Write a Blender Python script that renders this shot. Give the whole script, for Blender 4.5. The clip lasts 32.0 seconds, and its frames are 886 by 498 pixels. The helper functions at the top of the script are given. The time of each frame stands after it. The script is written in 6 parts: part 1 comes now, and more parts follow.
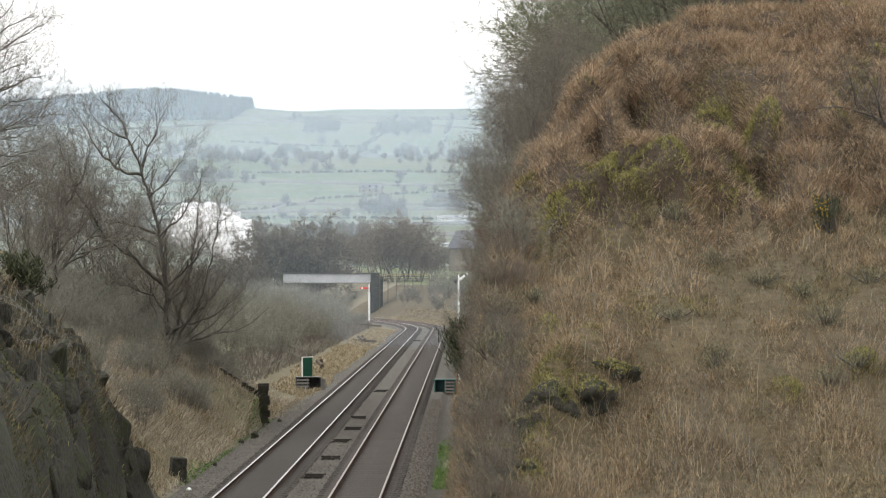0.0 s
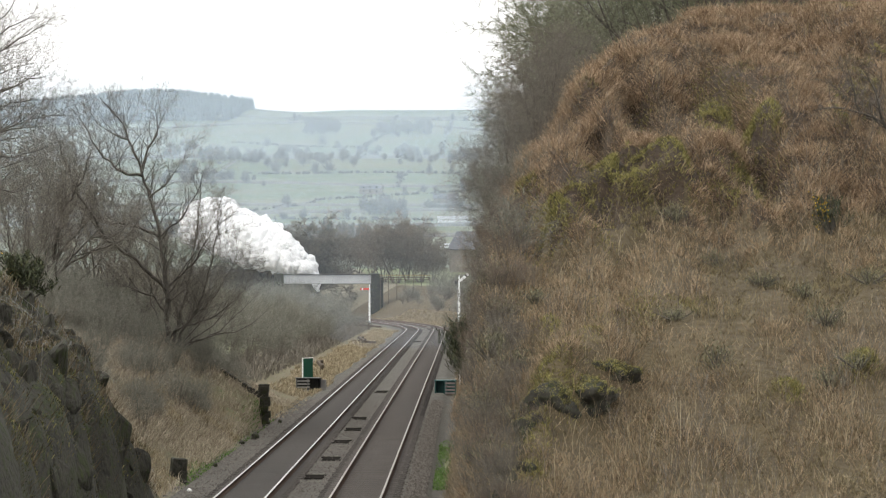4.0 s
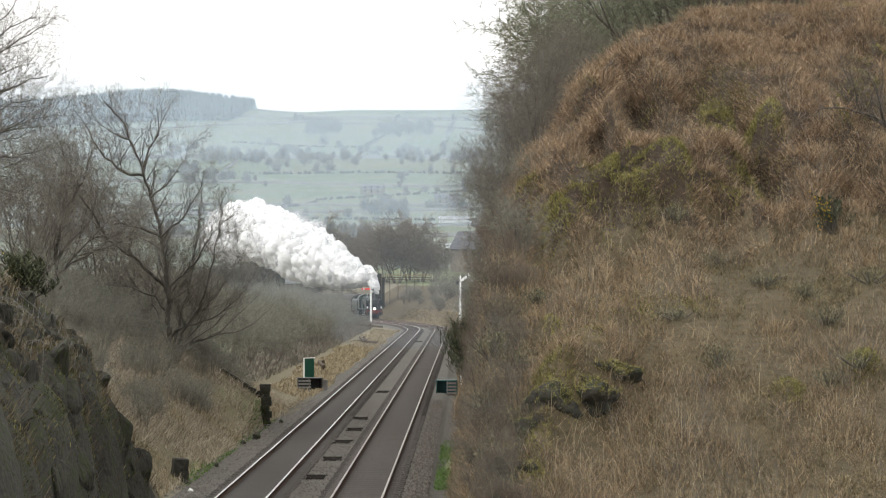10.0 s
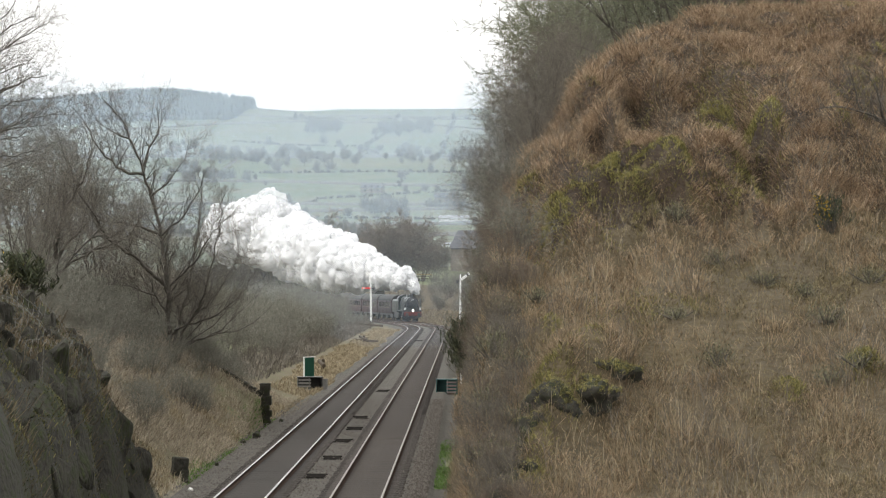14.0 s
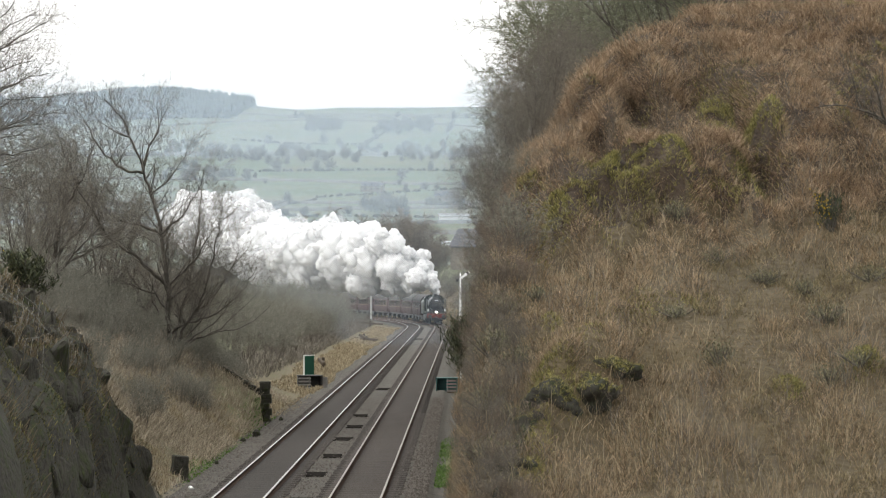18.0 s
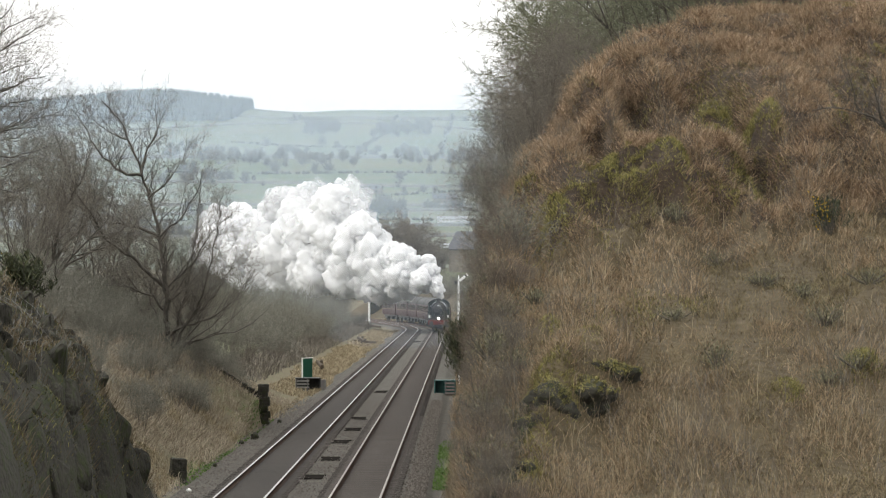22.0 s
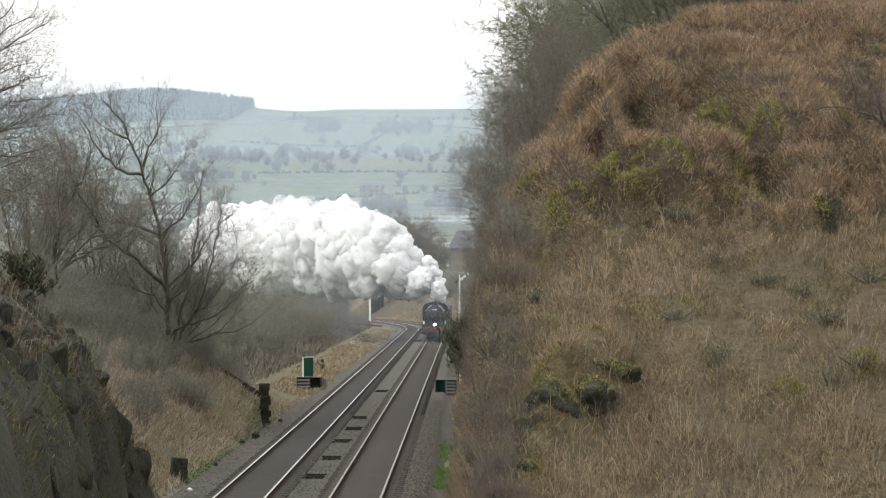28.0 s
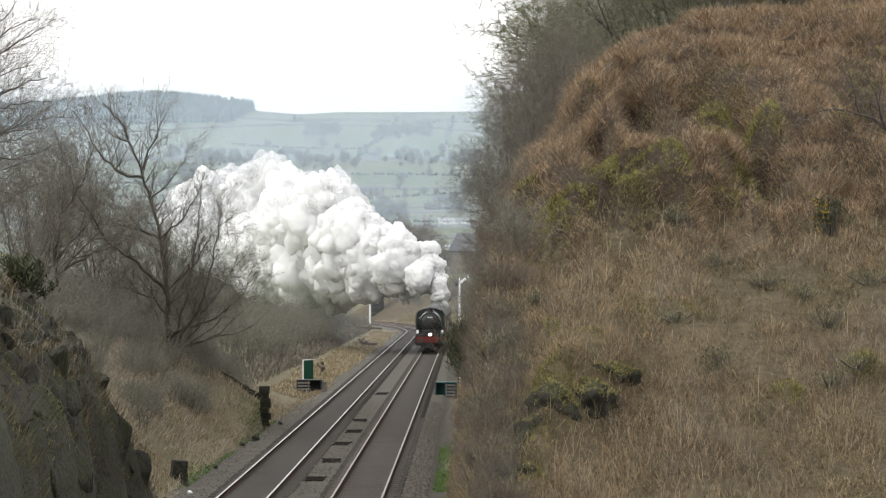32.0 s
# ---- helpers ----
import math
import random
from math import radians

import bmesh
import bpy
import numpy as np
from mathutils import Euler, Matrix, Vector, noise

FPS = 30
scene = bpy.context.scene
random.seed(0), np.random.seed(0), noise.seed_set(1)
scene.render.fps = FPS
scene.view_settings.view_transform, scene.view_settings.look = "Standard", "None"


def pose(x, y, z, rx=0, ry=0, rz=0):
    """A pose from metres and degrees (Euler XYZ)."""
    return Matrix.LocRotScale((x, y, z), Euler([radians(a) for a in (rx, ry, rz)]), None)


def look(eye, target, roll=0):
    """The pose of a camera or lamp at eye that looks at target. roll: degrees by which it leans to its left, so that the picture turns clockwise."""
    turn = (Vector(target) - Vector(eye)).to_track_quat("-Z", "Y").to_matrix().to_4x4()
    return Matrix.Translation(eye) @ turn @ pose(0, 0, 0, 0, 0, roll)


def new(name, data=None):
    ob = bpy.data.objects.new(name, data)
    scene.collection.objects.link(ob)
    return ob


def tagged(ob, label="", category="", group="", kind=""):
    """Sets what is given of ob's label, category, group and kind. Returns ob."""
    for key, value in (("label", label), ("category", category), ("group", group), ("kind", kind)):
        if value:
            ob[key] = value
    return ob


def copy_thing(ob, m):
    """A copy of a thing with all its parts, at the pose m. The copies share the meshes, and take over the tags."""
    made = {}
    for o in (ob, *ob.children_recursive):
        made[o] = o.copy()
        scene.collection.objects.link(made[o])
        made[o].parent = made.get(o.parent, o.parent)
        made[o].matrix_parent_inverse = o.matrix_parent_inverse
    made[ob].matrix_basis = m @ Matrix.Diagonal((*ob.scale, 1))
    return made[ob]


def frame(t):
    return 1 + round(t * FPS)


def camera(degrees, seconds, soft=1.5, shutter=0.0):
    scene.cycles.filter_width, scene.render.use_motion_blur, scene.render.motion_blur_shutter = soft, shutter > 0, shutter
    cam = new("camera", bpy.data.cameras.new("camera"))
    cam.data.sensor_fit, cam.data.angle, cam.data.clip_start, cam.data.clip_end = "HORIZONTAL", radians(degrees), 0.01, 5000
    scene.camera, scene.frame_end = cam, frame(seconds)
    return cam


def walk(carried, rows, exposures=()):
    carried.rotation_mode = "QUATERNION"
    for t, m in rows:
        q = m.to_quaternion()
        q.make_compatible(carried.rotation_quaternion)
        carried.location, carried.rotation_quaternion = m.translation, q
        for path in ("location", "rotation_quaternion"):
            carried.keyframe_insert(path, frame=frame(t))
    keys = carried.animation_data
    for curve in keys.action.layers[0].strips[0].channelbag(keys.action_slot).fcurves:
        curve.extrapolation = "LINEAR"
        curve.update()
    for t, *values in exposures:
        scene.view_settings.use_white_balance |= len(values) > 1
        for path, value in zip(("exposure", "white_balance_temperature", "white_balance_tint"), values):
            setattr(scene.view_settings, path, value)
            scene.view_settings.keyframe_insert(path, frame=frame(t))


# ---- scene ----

cam = camera(11.195, 32.0, soft=1.2)
WALK = [
    (0, pose(0, 0, 6.5, 89.7780, 0, 0.2936)),
    (0.5, pose(0, 0, 6.5, 89.7784, 0, 0.2833)),
    (1, pose(0, 0, 6.5, 89.7676, 0, 0.2842)),
    (1.5, pose(0, 0, 6.5, 89.7784, 0, 0.3026)),
    (2, pose(0, 0, 6.5, 89.7893, 0, 0.3157)),
    (2.5, pose(0, 0, 6.5, 89.7893, 0, 0.3069)),
    (3, pose(0, 0, 6.5, 89.7893, 0, 0.3146)),
    (3.5, pose(0, 0, 6.5, 89.7893, 0, 0.3069)),
    (5.5, pose(0, 0, 6.5, 89.7893, 0, 0.2936)),
    (6, pose(0, 0, 6.5, 89.7893, 0, 0.2941)),
    (6.5, pose(0, 0, 6.5, 89.7893, 0, 0.2936)),
    (7, pose(0, 0, 6.5, 89.7888, 0, 0.2941)),
    (7.5, pose(0, 0, 6.5, 89.7803, 0, 0.2936)),
    (8, pose(0, 0, 6.5, 89.7865, 0, 0.3022)),
    (8.5, pose(0, 0, 6.5, 89.7893, 0, 0.3049)),
    (9, pose(0, 0, 6.5, 89.7893, 0, 0.3049)),
    (9.5, pose(0, 0, 6.5, 89.7893, 0, 0.3098)),
    (10, pose(0, 0, 6.5, 89.7893, 0, 0.3157)),
    (10.5, pose(0, 0, 6.5, 89.7784, 0, 0.3139)),
    (11, pose(0, 0, 6.5, 89.7784, 0, 0.3161)),
    (11.5, pose(0, 0, 6.5, 89.7784, 0, 0.3161)),
    (12, pose(0, 0, 6.5, 89.7676, 0, 0.3063)),
    (12.5, pose(0, 0, 6.5, 89.7676, 0, 0.3150)),
    (13, pose(0, 0, 6.5, 89.7681, 0, 0.3074)),
    (13.5, pose(0, 0, 6.5, 89.7784, 0, 0.3161)),
    (14, pose(0, 0, 6.5, 89.7771, 0, 0.3161)),
    (14.5, pose(0, 0, 6.5, 89.7775, 0, 0.3161)),
    (16.5, pose(0, 0, 6.5, 89.7564, 0, 0.3161)),
    (17, pose(0, 0, 6.5, 89.7620, 0, 0.3161)),
    (17.5, pose(0, 0, 6.5, 89.7564, 0, 0.3161)),
    (18, pose(0, 0, 6.5, 89.7564, 0, 0.3157)),
    (18.5, pose(0, 0, 6.5, 89.7681, 0, 0.3161)),
    (19, pose(0, 0, 6.5, 89.7784, 0, 0.3161)),
    (19.5, pose(0, 0, 6.5, 89.7893, 0, 0.3054)),
    (20, pose(0, 0, 6.5, 89.7676, 0, 0.3053)),
    (20.5, pose(0, 0, 6.5, 89.7681, 0, 0.3049)),
    (21, pose(0, 0, 6.5, 89.7685, 0, 0.3035)),
    (21.5, pose(0, 0, 6.5, 89.7789, 0, 0.3058)),
    (22, pose(0, 0, 6.5, 89.7893, 0, 0.2941)),
    (22.5, pose(0, 0, 6.5, 89.7784, 0, 0.2932)),
    (23, pose(0, 0, 6.5, 89.7676, 0, 0.2941)),
    (23.5, pose(0, 0, 6.5, 89.7992, 0, 0.2945)),
    (24, pose(0, 0, 6.5, 89.7893, 0, 0.3049)),
    (24.5, pose(0, 0, 6.5, 89.7893, 0, 0.3166)),
    (25, pose(0, 0, 6.5, 89.7757, 0, 0.3063)),
    (25.5, pose(0, 0, 6.5, 89.7893, 0, 0.3161)),
    (27.5, pose(0, 0, 6.5, 89.7879, 0, 0.3049)),
    (28, pose(0, 0, 6.5, 89.7794, 0, 0.3044)),
    (28.5, pose(0, 0, 6.5, 89.7865, 0, 0.3044)),
    (29, pose(0, 0, 6.5, 89.7893, 0, 0.3144)),
    (29.5, pose(0, 0, 6.5, 89.8005, 0, 0.3150)),
    (30, pose(0, 0, 6.5, 89.8113, 0, 0.3161)),
    (30.5, pose(0, 0, 6.5, 89.7798, 0, 0.3166)),
    (31, pose(0, 0, 6.5, 89.8005, 0, 0.3049)),
    (31.5, pose(0, 0, 6.5, 89.8113, 0, 0.3175)),
    (32, pose(0, 0, 6.5, 89.8131, 0, 0.3049)),
]

walk(cam, WALK, [(0, 0.98), (6, 0.93), (12, 0.89), (18, 0.87), (24, 0.85), (32, 0.85)])

# ---------- world, sun, exposure ----------
world = bpy.data.worlds.new("world")
scene.world = world
world.use_nodes = True
wn, wl = world.node_tree.nodes, world.node_tree.links
wn.clear()
sky = wn.new("ShaderNodeTexSky")
sky.sky_type = "NISHITA"
sky.sun_disc = False
sky.sun_elevation = radians(46)
sky.sun_rotation = radians(252)
sky.air_density, sky.dust_density, sky.ozone_density = 1.0, 4.0, 1.0
soften = wn.new("ShaderNodeHueSaturation")
soften.inputs["Saturation"].default_value = 0.22
soften.inputs["Value"].default_value = 1.0
bg = wn.new("ShaderNodeBackground")
bg.inputs["Strength"].default_value = 0.15
wo = wn.new("ShaderNodeOutputWorld")
wl.new(sky.outputs[0], soften.inputs["Color"])
cloud = wn.new("ShaderNodeMixRGB")
cloud.inputs[0].default_value = 0.7
cloud.inputs[2].default_value = (6.9, 6.9, 6.75, 1)
wl.new(soften.outputs[0], cloud.inputs[1])
wl.new(cloud.outputs[0], bg.inputs["Color"])
wl.new(bg.outputs[0], wo.inputs["Surface"])
sun_data = bpy.data.lights.new("sun", "SUN")
sun_data.energy, sun_data.angle, sun_data.color = 0.55, radians(50), (1.0, 0.95, 0.88)
sun = new("sun", sun_data)
sun.matrix_world = look((-66, -21, 72), (0, 0, 0))

# ---------- materials ----------


def ramp_mat(name, cols, size, rough=0.9, bump=0.3, fine=6.0, metal=0.0, island=0.0, spec=0.3, through_light=0.0, coord="Object", stretch=(1, 1, 1)):
    """A surface of two to four colours mixed by noise at two scales; island shifts the mix from piece to piece."""
    m = bpy.data.materials.new(name)
    m.use_nodes = True
    n, l = m.node_tree.nodes, m.node_tree.links
    b = n["Principled BSDF"]
    tc = n.new("ShaderNodeTexCoord")
    mp = n.new("ShaderNodeMapping")
    mp.inputs["Scale"].default_value = stretch
    l.new(tc.outputs[coord], mp.inputs["Vector"])
    big, small = n.new("ShaderNodeTexNoise"), n.new("ShaderNodeTexNoise")
    big.inputs["Scale"].default_value, big.inputs["Detail"].default_value = 1.0 / size, 4
    small.inputs["Scale"].default_value, small.inputs["Detail"].default_value = fine / size, 5
    for t in (big, small):
        l.new(mp.outputs[0], t.inputs["Vector"])
    mix = n.new("ShaderNodeMath")
    mix.operation = "MULTIPLY_ADD"
    mix.inputs[1].default_value = 0.55
    l.new(small.outputs[0], mix.inputs[0])
    half = n.new("ShaderNodeMath")
    half.operation = "MULTIPLY"
    half.inputs[1].default_value = 0.45
    l.new(big.outputs[0], half.inputs[0])
    l.new(half.outputs[0], mix.inputs[2])
    value = mix.outputs[0]
    if island:
        geo = n.new("ShaderNodeNewGeometry")
        sub = n.new("ShaderNodeMath")
        sub.operation = "SUBTRACT"
        sub.inputs[1].default_value = 0.5
        l.new(geo.outputs["Random Per Island"], sub.inputs[0])
        add = n.new("ShaderNodeMath")
        add.operation = "MULTIPLY_ADD"
        add.inputs[1].default_value = island
        l.new(sub.outputs[0], add.inputs[0])
        l.new(value, add.inputs[2])
        value = add.outputs[0]
    r = n.new("ShaderNodeValToRGB")
    e = r.color_ramp.elements
    k = len(cols)
    e[0].position, e[1].position = 0.30, 0.70
    e[0].color, e[1].color = (*cols[0], 1), (*cols[-1], 1)
    for i in range(1, k - 1):
        q = e.new(0.30 + 0.40 * i / (k - 1))
        q.color = (*cols[i], 1)
    l.new(value, r.inputs[0])
    l.new(r.outputs[0], b.inputs["Base Color"])
    b.inputs["Roughness"].default_value = rough
    b.inputs["Metallic"].default_value = metal
    b.inputs["Specular IOR Level"].default_value = spec
    if bump:
        bp = n.new("ShaderNodeBump")
        bp.inputs["Strength"].default_value = bump
        bp.inputs["Distance"].default_value = size * 0.15
        l.new(small.outputs[0], bp.inputs["Height"])
        l.new(bp.outputs[0], b.inputs["Normal"])
    if through_light:
        tr = n.new("ShaderNodeBsdfTranslucent")
        l.new(r.outputs[0], tr.inputs["Color"])
        mx = n.new("ShaderNodeMixShader")
        mx.inputs[0].default_value = through_light
        l.new(b.outputs[0], mx.inputs[1])
        l.new(tr.outputs[0], mx.inputs[2])
        l.new(mx.outputs[0], n["Material Output"].inputs["Surface"])
    return m


def glow_mat(name, col, strength):
    m = bpy.data.materials.new(name)
    m.use_nodes = True
    b = m.node_tree.nodes["Principled BSDF"]
    b.inputs["Base Color"].default_value = (*col, 1)
    b.inputs["Emission Color"].default_value = (*col, 1)
    b.inputs["Emission Strength"].default_value = strength
    return m


BALLAST = ramp_mat("ballast", [(0.0426, 0.0383, 0.0314), (0.0814, 0.0743, 0.0621), (0.132, 0.123, 0.104)], 1.1, bump=0.8, fine=9)
FOUR_FOOT = ramp_mat("sooty_ballast", [(0.0255, 0.0225, 0.0191), (0.0433, 0.0386, 0.0329), (0.0662, 0.06, 0.0509)], 1.1, bump=0.8, fine=9)
SOIL = ramp_mat("bank_soil", [(0.0459, 0.035, 0.0194), (0.0763, 0.0583, 0.0314), (0.107, 0.0828, 0.0434)], 2.2, bump=0.8)
BRACKEN_SOIL = ramp_mat("bracken_litter", [(0.0158, 0.0105, 0.0063), (0.0341, 0.0226, 0.0131), (0.0525, 0.0357, 0.021)], 1.2, bump=0.9)
ROCK = ramp_mat("mossy_rock", [(0.0102, 0.0102, 0.00765), (0.0221, 0.0213, 0.0161), (0.0425, 0.0391, 0.0306), (0.0281, 0.034, 0.0136), (0.051, 0.0612, 0.0187)], 0.8, bump=0.8, fine=6, stretch=(1, 1, 0.8))
TURF = ramp_mat("verge_turf", [(0.10, 0.08, 0.05), (0.145, 0.12, 0.075), (0.11, 0.13, 0.05)], 3.0, bump=0.5)
MEADOW = ramp_mat("rough_meadow", [(0.10, 0.115, 0.055), (0.14, 0.16, 0.075), (0.19, 0.19, 0.11)], 6.0, bump=0.3)
SCRUB_SOIL = ramp_mat("scrub_soil", [(0.0815, 0.0743, 0.056), (0.136, 0.121, 0.084), (0.217, 0.186, 0.119)], 5.0, bump=0.5)
PASTURE = ramp_mat("pasture", [(0.052, 0.078, 0.038), (0.079, 0.107, 0.056), (0.118, 0.118, 0.072), (0.066, 0.102, 0.044)], 190.0, bump=0.0, fine=5)
DULL_RAIL_TOP = ramp_mat("dull_rail_head", [(0.20, 0.175, 0.15), (0.36, 0.32, 0.28)], 2.0, rough=0.5, bump=0.02, metal=1.0)
RAIL_TOP = ramp_mat("worn_rail_head", [(0.36, 0.345, 0.33), (0.55, 0.53, 0.51)], 3.0, rough=0.42, bump=0.02, metal=1.0)
RUST = ramp_mat("rusty_rail_side", [(0.05, 0.032, 0.024), (0.11, 0.065, 0.045)], 0.5, bump=0.2)
BROWN_FOUR_FOOT = ramp_mat("brown_ballast", [(0.0335, 0.027, 0.0219), (0.0587, 0.049, 0.0403), (0.0869, 0.0738, 0.061)], 1.1, bump=0.8, fine=9)
SLEEPER = ramp_mat("sooty_sleeper", [(0.033, 0.0276, 0.024), (0.06, 0.0516, 0.045)], 0.8, bump=0.3)
BARK = ramp_mat("bark", [(0.045, 0.041, 0.035), (0.082, 0.074, 0.062), (0.125, 0.113, 0.095)], 0.8, bump=0.4)
DARK_TWIG = ramp_mat("woodland_twig", [(0.075, 0.078, 0.05), (0.14, 0.142, 0.092), (0.21, 0.21, 0.14)], 0.9, bump=0.0, island=0.4)
TWIG = ramp_mat("twig", [(0.075, 0.067, 0.055), (0.135, 0.12, 0.097), (0.195, 0.17, 0.14)], 0.7, bump=0.0, island=0.3)
SCRUB_TWIG = ramp_mat("scrub_twig", [(0.104, 0.102, 0.0836), (0.172, 0.168, 0.139), (0.248, 0.243, 0.202)], 0.9, bump=0.0, island=0.4)
TAN_TWIG = ramp_mat("tan_twig", [(0.10, 0.083, 0.066), (0.155, 0.13, 0.104), (0.21, 0.178, 0.144)], 0.9, bump=0.0, island=0.4)
RED_TWIG = ramp_mat("russet_twig", [(0.0902, 0.0637, 0.0513), (0.144, 0.11, 0.0798), (0.18, 0.151, 0.114)], 0.9, bump=0.0, island=0.4)
THATCH = ramp_mat("grass_thatch", [(0.0845, 0.0662, 0.0403), (0.124, 0.0975, 0.0593), (0.175, 0.139, 0.0869)], 1.1, bump=0.0, island=0.5)
SLOPE_STEM = ramp_mat("slope_grass", [(0.205, 0.17, 0.122), (0.305, 0.258, 0.19), (0.425, 0.368, 0.275)], 1.6, bump=0.0, island=0.6, through_light=0.2)
STEM = ramp_mat("dead_stem", [(0.147, 0.106, 0.0638), (0.218, 0.158, 0.0964), (0.295, 0.215, 0.135), (0.409, 0.31, 0.202)], 1.3, bump=0.0, island=0.75, through_light=0.25)
BRACKEN = ramp_mat("dead_bracken", [(0.113, 0.0725, 0.0421), (0.218, 0.144, 0.0861), (0.318, 0.218, 0.137), (0.436, 0.328, 0.215)], 1.6, bump=0.0, island=0.7, through_light=0.2)
STRAW = ramp_mat("straw_grass", [(0.17, 0.135, 0.085), (0.28, 0.23, 0.15), (0.40, 0.335, 0.225)], 2.0, bump=0.0, island=0.6, through_light=0.3)
DULL_STEM = ramp_mat("dull_stem", [(0.12, 0.0972, 0.0513), (0.184, 0.151, 0.0795), (0.269, 0.223, 0.126)], 1.3, bump=0.0, island=0.75, through_light=0.25)
MOSS = ramp_mat("moss_grass", [(0.105, 0.098, 0.036), (0.20, 0.18, 0.062), (0.31, 0.28, 0.105)], 1.0, bump=0.0, island=0.6, through_light=0.3)
ROCK_MOSS = ramp_mat("rock_moss", [(0.035, 0.04, 0.014), (0.07, 0.072, 0.024), (0.13, 0.125, 0.045)], 0.7, bump=0.0, island=0.7)
GREEN = ramp_mat("green_grass", [(0.05, 0.10, 0.02), (0.09, 0.17, 0.035), (0.14, 0.22, 0.06)], 1.0, bump=0.0, island=0.5, through_light=0.3)
BRAMBLE = ramp_mat("bramble_leaf", [(0.075, 0.0775, 0.0475), (0.125, 0.122, 0.075), (0.188, 0.175, 0.106)], 0.5, bump=0.0, island=0.6)
EVERGREEN = ramp_mat("evergreen_needle", [(0.028, 0.034, 0.018), (0.05, 0.057, 0.03), (0.08, 0.085, 0.04)], 0.6, bump=0.0, island=0.5)
GORSE = ramp_mat("gorse_flower", [(0.55, 0.34, 0.02), (0.75, 0.5, 0.04)], 0.3, bump=0.0, island=0.4)
CONIFER = ramp_mat("far_conifer", [(0.014, 0.021, 0.0196), (0.028, 0.035, 0.0315)], 30, bump=0.0, island=0.4)
# far bare trees: colour lightened to put some distance haze into it
HAZED_FAR_TWIG = ramp_mat("hazed_far_tree", [(0.108, 0.106, 0.096), (0.192, 0.186, 0.168)], 30, bump=0.0, island=0.4)
WALL_STONE = ramp_mat("field_wall_stone", [(0.13, 0.13, 0.12), (0.22, 0.215, 0.2)], 3, bump=0.5)
STONE = ramp_mat("building_stone", [(0.12, 0.105, 0.09), (0.19, 0.17, 0.145), (0.26, 0.235, 0.2)], 1.6, bump=0.5)
SLATE = ramp_mat("slate", [(0.07, 0.072, 0.08), (0.12, 0.12, 0.13)], 2.0, bump=0.4)
WHITE = ramp_mat("weathered_white_paint", [(0.55, 0.55, 0.53), (0.78, 0.78, 0.76), (0.82, 0.82, 0.80)], 0.7, rough=0.5, bump=0.1)
GREY_PAINT = ramp_mat("grey_paint", [(0.28, 0.29, 0.30), (0.42, 0.43, 0.44)], 0.9, rough=0.6, bump=0.1)
GIRDER = ramp_mat("pale_girder_paint", [(0.338, 0.345, 0.352), (0.465, 0.473, 0.48)], 2.5, rough=0.6, bump=0.1)
DARK_IRON = ramp_mat("dark_iron", [(0.025, 0.025, 0.026), (0.055, 0.053, 0.05)], 0.9, rough=0.5, bump=0.1)
SIGN_GREEN = ramp_mat("green_board_paint", [(0.012, 0.075, 0.05), (0.02, 0.11, 0.07)], 0.8, rough=0.5, bump=0.05)
TEAL = ramp_mat("teal_paint", [(0.02, 0.08, 0.075), (0.04, 0.13, 0.12)], 0.5, rough=0.5, bump=0.05)
CONCRETE = ramp_mat("concrete", [(0.16, 0.155, 0.145), (0.27, 0.26, 0.245)], 0.7, bump=0.3)
WOOD = ramp_mat("weathered_wood", [(0.05, 0.04, 0.03), (0.12, 0.095, 0.07)], 0.5, bump=0.5, stretch=(1, 1, 0.2))
SIGNAL_RED = ramp_mat("signal_red", [(0.5, 0.02, 0.015), (0.65, 0.035, 0.025)], 0.4, rough=0.4, bump=0.0)
LOCO_BLACK = ramp_mat("loco_black", [(0.010, 0.011, 0.012), (0.022, 0.022, 0.024)], 1.2, rough=0.35, bump=0.05, spec=0.5)
LOCO_GREEN = ramp_mat("loco_dark_green", [(0.012, 0.025, 0.02), (0.02, 0.038, 0.03)], 1.4, rough=0.3, bump=0.02, spec=0.5)
BEAM_RED = ramp_mat("buffer_beam_red", [(0.09, 0.0135, 0.00975), (0.15, 0.021, 0.015)], 0.6, rough=0.4, bump=0.05)
STEEL = ramp_mat("bright_steel", [(0.5, 0.5, 0.5), (0.7, 0.7, 0.7)], 0.4, rough=0.3, bump=0.02, metal=1.0)
MAROON = ramp_mat("carriage_maroon", [(0.0315, 0.0112, 0.0105), (0.0495, 0.018, 0.0158)], 2.0, rough=0.5, bump=0.03, spec=0.3)
ROOF_GREY = ramp_mat("carriage_roof_grey", [(0.033, 0.0318, 0.03), (0.057, 0.054, 0.051)], 1.5, rough=0.7, bump=0.1)
GLASS_DARK = ramp_mat("carriage_glass", [(0.015, 0.017, 0.02), (0.03, 0.032, 0.036)], 0.8, rough=0.08, bump=0.0, spec=0.6)
SOOT = ramp_mat("sooty_wood", [(0.012, 0.011, 0.010), (0.03, 0.027, 0.024)], 0.5, rough=1.0, bump=0.3, spec=0.0)
LAMP_GLOW = glow_mat("headlamp_glow", (1.0, 0.86, 0.66), 30.0)


